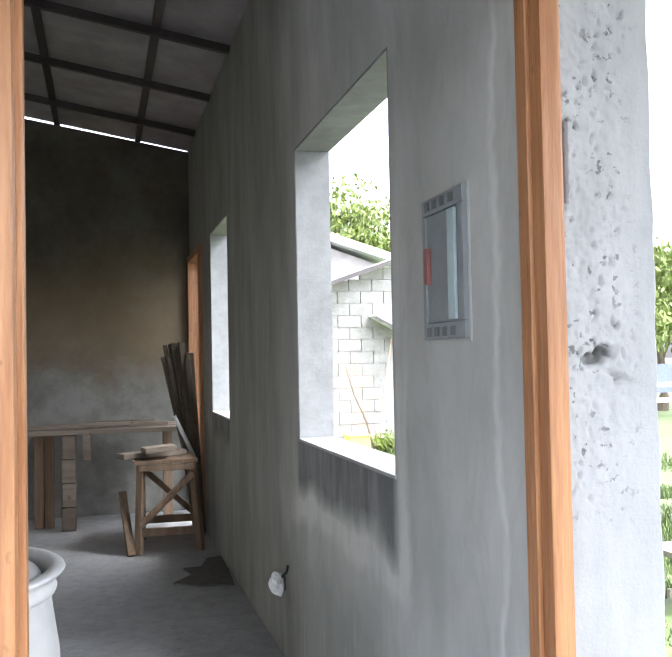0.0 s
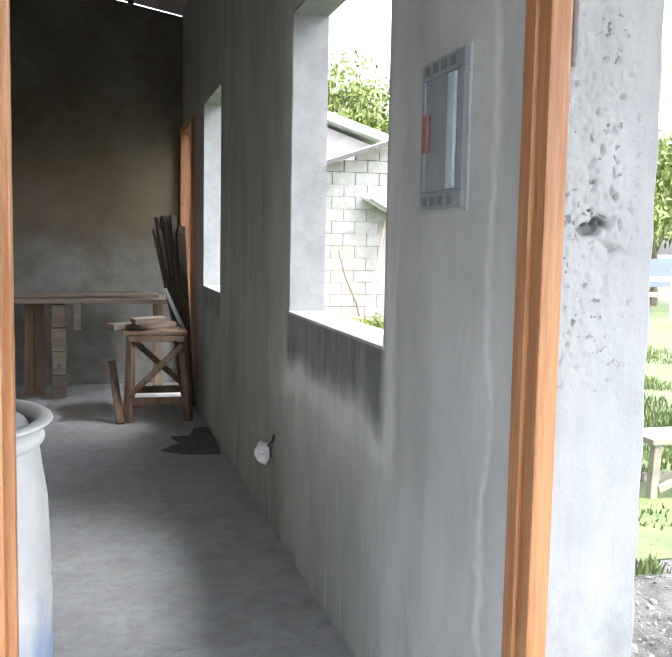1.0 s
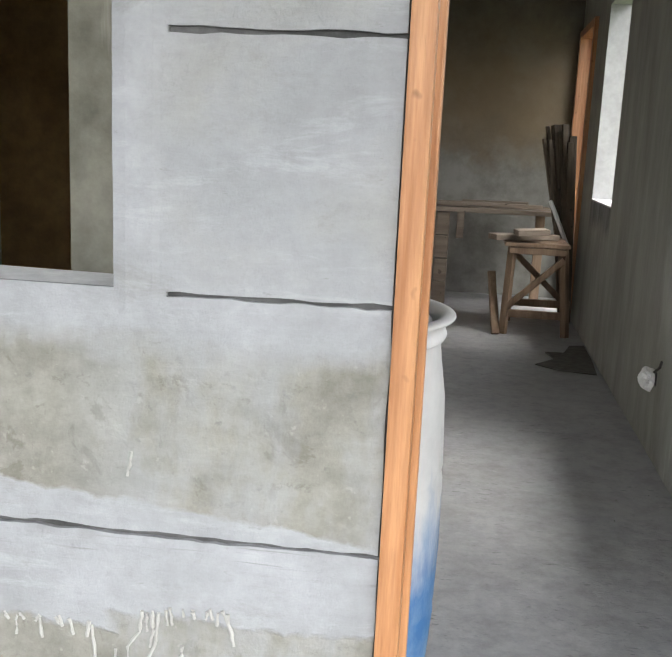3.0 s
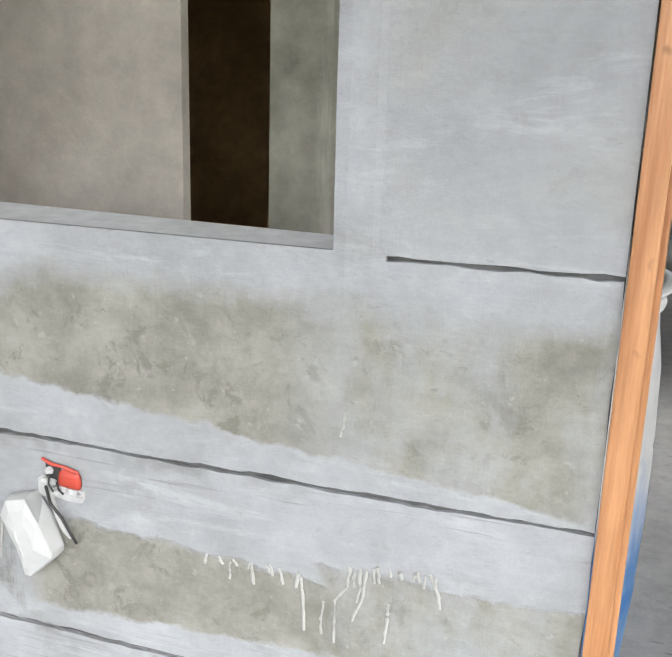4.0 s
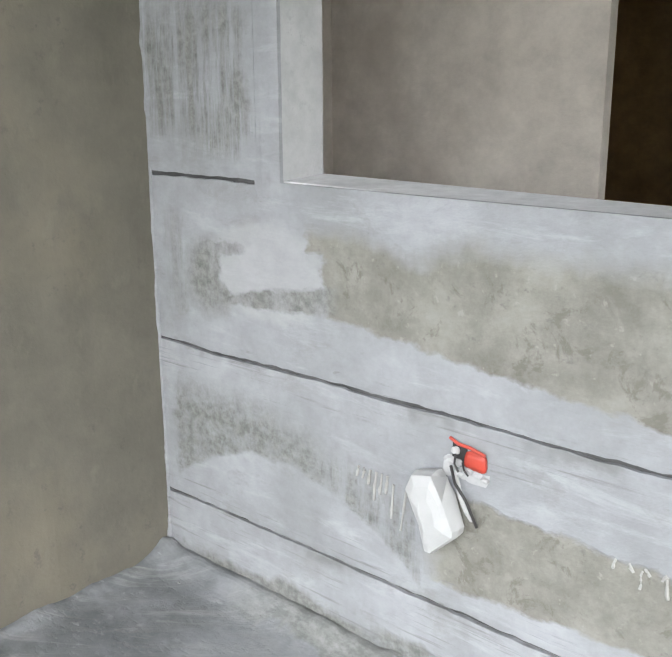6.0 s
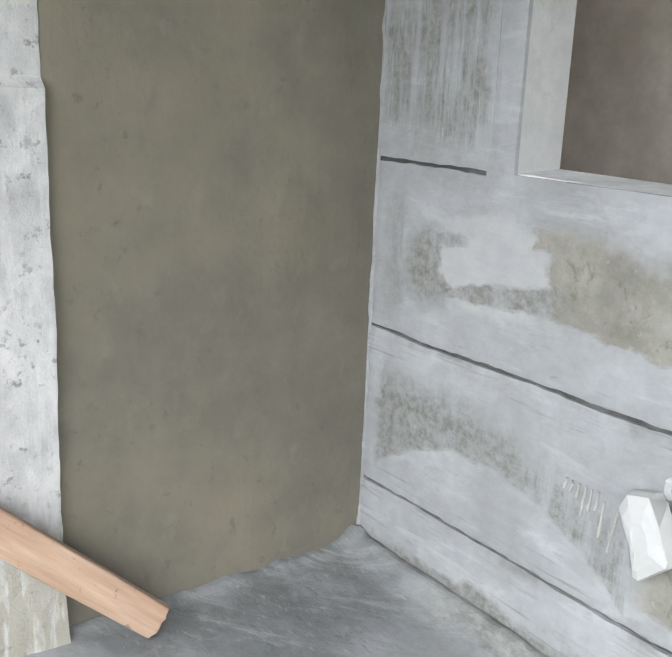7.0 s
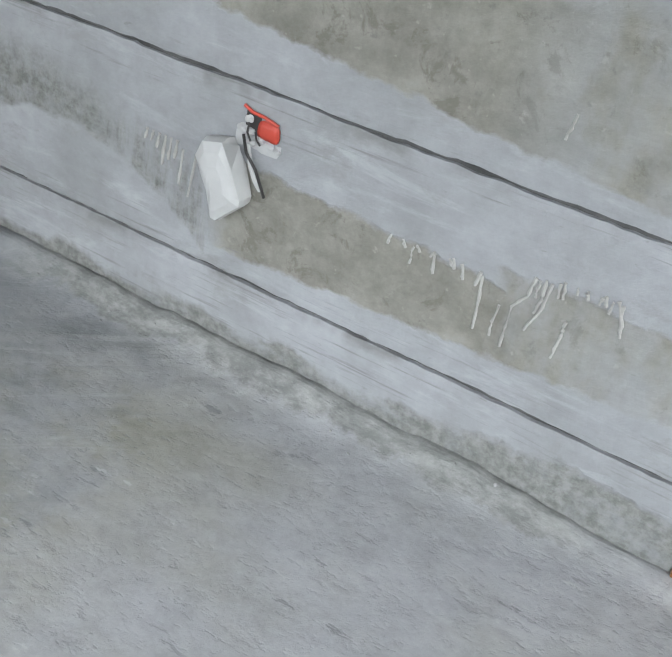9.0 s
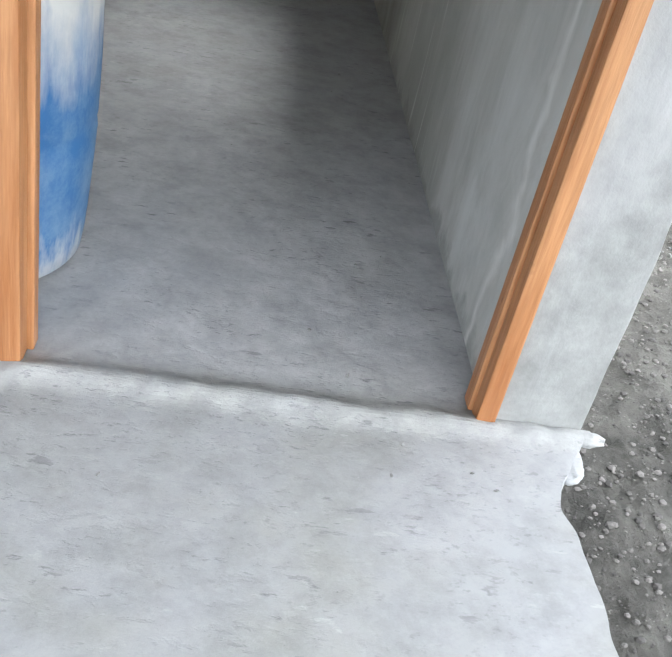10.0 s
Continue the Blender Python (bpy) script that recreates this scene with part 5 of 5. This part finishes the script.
def scatter_stones():
    rg = random.Random(11)
    verts, faces = [], []
    base = bmesh.new()
    bmesh.ops.create_icosphere(base, subdivisions=1, radius=1.0)
    bv = [v.co.copy() for v in base.verts]
    bf = [tuple(v.index for v in f.verts) for f in base.faces]
    base.free()
    for k in range(22000):
        x, y = 1.06 + 2.2 * rg.random() ** 1.4, -1.6 + 4.6 * rg.random()
        if x < slab_edge(y) + 0.01 and y < 0.1 or (x < 1.14 and y > -0.05):
            continue
        r = 0.0025 + 0.0095 * rg.random() ** 5
        rot = Euler((rg.random() * 6, rg.random() * 6, rg.random() * 6)).to_matrix()
        c = Vector((x, y, yard_z(x, y) + r * 0.25))
        o = len(verts)
        for v in bv:
            q = rot @ v
            verts.append(tuple(c + Vector((q.x, q.y * 0.8, q.z * 0.6)) * r * (0.8 + 0.4 * rg.random())))
        faces += [tuple(o + i for i in f) for f in bf]
    me = bpy.data.meshes.new("gravel")
    me.from_pydata(verts, [], faces)
    me.materials.append(M["gravel"])
    tagged(new("gravel", me), "loose grey gravel and rubble on the yard", "gravel", kind="stuff")


scatter_stones()


def rubble():
    rg = random.Random(17)
    bm = bmesh.new()
    for k in range(420):
        x, y = 1.5 + 0.9 * rg.random(), 1.0 + 1.0 * rg.random()
        rad = 0.006 + 0.02 * rg.random() ** 3
        turn = Euler((rg.random() * 6, rg.random() * 6, rg.random() * 6)).to_matrix().to_4x4()
        bmesh.ops.create_icosphere(bm, subdivisions=1, radius=1.0, matrix=Matrix.Translation((x, y, yard_z(x, y) + rad * 0.25)) @ turn @ Matrix.Diagonal((rad, rad * 0.75, rad * 0.5, 1)))
    tagged(part("mortar_rubble", bm, M["crumb"]), "pale crumbs of spilt mortar on the yard", "rubble", kind="stuff")


rubble()


def grass_blades():
    rg = random.Random(5)
    verts, faces = [], []
    for k in range(42000):
        if k < 36000:
            x, y = 1.9 + 5.5 * rg.random(), 2.0 + 7.9 * rg.random() ** 1.5
        else:
            x, y = 2.5 + 5.5 * rg.random(), 9.0 + 3.9 * rg.random()
        if noise.noise((x * 1.3, y * 1.3, 9)) < -0.12:
            continue
        h = 0.025 + 0.06 * rg.random() * (1 + noise.noise((x, y, 1)))
        a = rg.random() * 6.283
        w = 0.008 + 0.008 * rg.random()
        dx, dy = math.cos(a) * w, math.sin(a) * w
        lx, ly = (rg.random() - 0.5) * h, (rg.random() - 0.5) * h
        o = len(verts)
        verts += [(x - dx, y - dy, GZ - 0.03), (x + dx, y + dy, GZ - 0.03), (x + lx * 0.5 + dx * 0.6, y + ly * 0.5 + dy * 0.6, GZ + h * 0.6), (x + lx, y + ly, GZ + h)]
        faces += [(o, o + 1, o + 2), (o, o + 2, o + 3)]
    me = bpy.data.meshes.new("grass_blades")
    me.from_pydata(verts, [], faces)
    me.materials.append(M["grass"])
    tagged(new("grass_blades", me), "uneven tufts of green grass", "grass", kind="stuff")


grass_blades()


def leaves(name, centres, count, spread, size, mat, parent, seed):
    rg = random.Random(seed)
    verts, faces = [], []
    for c, r in centres:
        for k in range(int(count * r)):
            d = Vector((rg.gauss(0, 1), rg.gauss(0, 1), rg.gauss(0, 0.8))).normalized() * r * spread * (0.35 + 0.75 * rg.random())
            p = Vector(c) + d
            rot = Euler((rg.random() * 6, rg.random() * 6, rg.random() * 6)).to_matrix()
            l = size * (0.6 + 0.8 * rg.random())
            o = len(verts)
            verts += [tuple(p + rot @ Vector(q)) for q in ((-l, 0, 0), (0, -l * 0.4, 0.1 * l), (l, 0, 0), (0, l * 0.4, 0.1 * l))]
            faces.append((o, o + 1, o + 2, o + 3))
    me = bpy.data.meshes.new(name)
    me.from_pydata(verts, [], faces)
    me.materials.append(mat)
    ob = new(name, me)
    ob.parent = parent
    ob.matrix_parent_inverse = parent.matrix_basis.inverted()
    return ob


def tree(x, y, h, seed):
    rg = random.Random(seed)
    t = thing("tree", (x, y, GZ), "leafy green tree standing behind the block hut", "tree", "trees behind the hut")
    pts = [(x + 0.1 * math.sin(i), y, GZ - 0.1 + h * 0.6 * i / 6) for i in range(7)]
    part("trunk", tube(pts, [0.16 - 0.018 * i for i in range(7)], 10), M["bark"], t)
    cs = []
    for i in range(14):
        a = rg.random() * 6.283
        r = 0.3 + 1.5 * rg.random()
        c = (x + math.cos(a) * r, y + math.sin(a) * r, GZ + h * (0.5 + 0.5 * rg.random()))
        cs.append((c, 0.45 + 0.35 * rg.random()))
        if i < 6:
            part("limb", tube([pts[3 + i % 3], tuple((Vector(pts[5]) + Vector(c)) / 2 + Vector((0, 0, 0.1))), c], [0.06, 0.04, 0.015], 6), M["bark"], t)
    leaves("crown", cs, 900, 1.2, 0.10, M["leaf"], t, seed)


for i, (x, y, h) in enumerate(((5.6, 22.5, 5.0), (7.6, 23.5, 5.6), (9.6, 22.8, 4.9), (3.4, 24.0, 5.2), (11.9, 25.0, 5.4))):
    tree(x, y, h, 30 + i)


def hut():
    hx0, hx1, hy = 2.9, 5.9, 13.0
    h = thing("block_hut", ((hx0 + hx1) / 2, hy, GZ), "small whitish hollow-block hut with a sloping sheet roof", "hut")

    def rake(x):
        return 2.60 + 0.345 * (x - 3.75) if x < 5.0 else 3.03 - 0.1 * (x - 5.0)
    wall = part("wall", boxed(hx0 + 0.02, hx1 - 0.02, hy + 0.012, hy + 2.4, GZ, 2.25), M["block"], h)
    for row in range(16):
        z0 = GZ + 0.01 + 0.2 * row
        x = hx0 + (0.2 if row % 2 else 0.0) - 0.2
        while x < hx1:
            a, b = max(x, hx0) + 0.006, min(x + 0.4, hx1) - 0.006
            top = min(z0 + 0.19, rake((a + b) / 2) - 0.03)
            if b - a > 0.08 and top - z0 > 0.05:
                stained = 4.0 < (a + b) / 2 < 4.5 and 0.05 < z0 < 1.25
                part("block", boxed(a, b, hy - 0.012 * random.random(), hy + 0.10, z0, top), M["rust"] if stained else M["block"], wall, "rust-stained block" if stained else "")
            x += 0.4
    bm = beam((hx0 - 0.3, hy + 1.0, rake(hx0 - 0.3)), (5.05, hy + 1.0, rake(5.0) + 0.01), 2.7, 0.04, 0.0, 0)
    roof = part("roof", bm, M["white_roof"], h)
    part("fascia", beam((hx0 - 0.3, hy - 0.36, rake(hx0 - 0.3) - 0.03), (5.05, hy - 0.36, rake(5.0) - 0.02), 0.025, 0.07, 0.0), M["rafter"], roof, "dark edge board")
    aw = part("awning", beam((4.43, hy - 0.2, 2.03), (5.1, hy - 0.2, 1.68), 0.4, 0.03, 0.0, 0), M["white_roof"], h, "small tilted sheet awning")
    part("awning_edge", beam((4.43, hy - 0.41, 2.0), (5.1, hy - 0.41, 1.65), 0.015, 0.04, 0.0), M["rafter"], aw)


hut()
tagged(part("leaning_pole", tube([(4.32, 12.3, GZ + 0.0), (4.55, 12.6, 0.72), (4.80, 12.93, 1.65)], [0.02, 0.018, 0.014]), M["plank"]), "pale bamboo pole leaning on the hut wall", "pole")
tagged(part("dry_branch", tube([(4.30, 12.35, GZ), (4.18, 12.4, 0.35), (4.02, 12.5, 0.75), (3.9, 12.55, 1.2)], [0.02, 0.016, 0.012, 0.006]), M["bark"]), "thin dry branch standing by the hut", "branch")


def gable_house():
    g = thing("white_roof_house", (4.6, 18.2, GZ), "pale house with a white sheet gable roof", "house")
    bm = bmesh.new()
    prof = [(1.2, 2.4), (5.9, 2.4), (5.9, 3.30), (4.2, 3.86), (1.2, 2.9)]
    f = [bm.verts.new((x, 17.0, z)) for x, z in prof]
    b = [bm.verts.new((x, 21.0, z)) for x, z in prof]
    bm.faces.new(f)
    bm.faces.new(b)
    for i in range(5):
        bm.faces.new((f[i], f[(i + 1) % 5], b[(i + 1) % 5], b[i]))
    part("gable", bm, M["roof"], g, "grey gable end")
    part("wall", boxed(1.3, 5.8, 17.05, 20.9, GZ, 2.4), M["block"], g)
    part("roof", beam((4.1, 18.9, 4.06), (6.35, 18.9, 3.36), 4.4, 0.16, 0.0, 0), M["white_roof"], g)
    part("roof", beam((4.15, 18.9, 4.06), (0.9, 18.9, 3.02), 4.4, 0.12, 0.0, 0), M["white_roof"], g)


gable_house()


def bush(x, y, seed, mat, label):
    b = thing("bush", (x, y, GZ), label, "bush")
    part("stem", tube([(x, y, GZ), (x + 0.03, y, GZ + 0.25)], [0.012, 0.006], 6), M["bark"], b)
    leaves("foliage", [((x, y, GZ + 0.18), 0.22), ((x + 0.2, y + 0.05, GZ + 0.15), 0.18), ((x - 0.17, y, GZ + 0.16), 0.17)], 900, 1.0, 0.045, mat, b, seed)


M["table_wood_out"] = timber("bleached_plank", (0.30, 0.275, 0.225), (0.19, 0.17, 0.135), 'X', rough=0.85)
bush(4.55, 12.2, 3, M["leaf"], "low dark green garden plant by the hut")
bush(4.85, 12.0, 4, M["leaf"], "low dark green garden plant by the hut")
tub = thing("yellow_crate", (3.97, 12.2, GZ), "yellow plastic crate standing by the hut", "crate")
M["yellow"] = plain("yellow_plastic", (0.62, 0.52, 0.12), 0.5)
part("body", boxed(3.80, 4.14, 12.05, 12.35, GZ, 0.12, bevel=0.02), M["yellow"], tub)
part("rim", boxed(3.78, 4.16, 12.03, 12.37, 0.1201, 0.15, bevel=0.01), M["yellow"], tub)


def trestle():
    t = thing("wooden_trestle", (3.5, 3.15, GZ), "low weathered wooden trestle standing in the grass", "trestle")
    part("top", boxed(3.22, 3.95, 3.0, 3.32, 0.185, 0.22, bevel=0.004), M["table_wood_out"], t)
    for x in (3.27, 3.88):
        for y in (3.04, 3.28):
            part("leg", beam((x - 0.02, y, GZ - 0.03), (x, y, 0.185), 0.05, 0.05), M["table_wood_out"], t)
    part("brace", beam((3.28, 3.02, -0.08), (3.86, 3.02, 0.15), 0.025, 0.045), M["table_wood_out"], t)
    part("rail", beam((3.27, 3.16, -0.04), (3.88, 3.16, -0.04), 0.03, 0.05), M["table_wood_out"], t)


trestle()
# far side of the garden: low fence, blue sheet and trees
fence = thing("garden_fence", (11.5, 15.0, GZ), "low pale fence across the garden", "fence")
for i in range(9):
    part("post", boxed(9.0 + 0.7 * i, 9.08 + 0.7 * i, 15.0, 15.08, GZ - 0.1, 0.75), M["white_roof"], fence)
for z in (0.3, 0.62):
    part("rail", boxed(8.9, 14.8, 14.97, 14.998, z, z + 0.09), M["white_roof"], fence)
tagged(part("blue_sheet", beam((10.2, 16.0, 0.72), (13.6, 16.0, 0.80), 0.05, 0.62, 0.0), M["blue_tarp"]), "blue tarpaulin hung behind the fence", "tarpaulin")
part("pole", boxed(10.2, 10.26, 16.0, 16.06, GZ, 1.0), M["bark"], bpy.data.objects["blue_sheet"])
part("pole", boxed(13.5, 13.56, 16.0, 16.06, GZ, 1.0), M["bark"], bpy.data.objects["blue_sheet"])
for i, (x, y, h) in enumerate(((11.5, 18.0, 3.6), (14.0, 19.0, 4.4), (16.5, 17.5, 3.8))):
    tree(x, y, h, 60 + i)
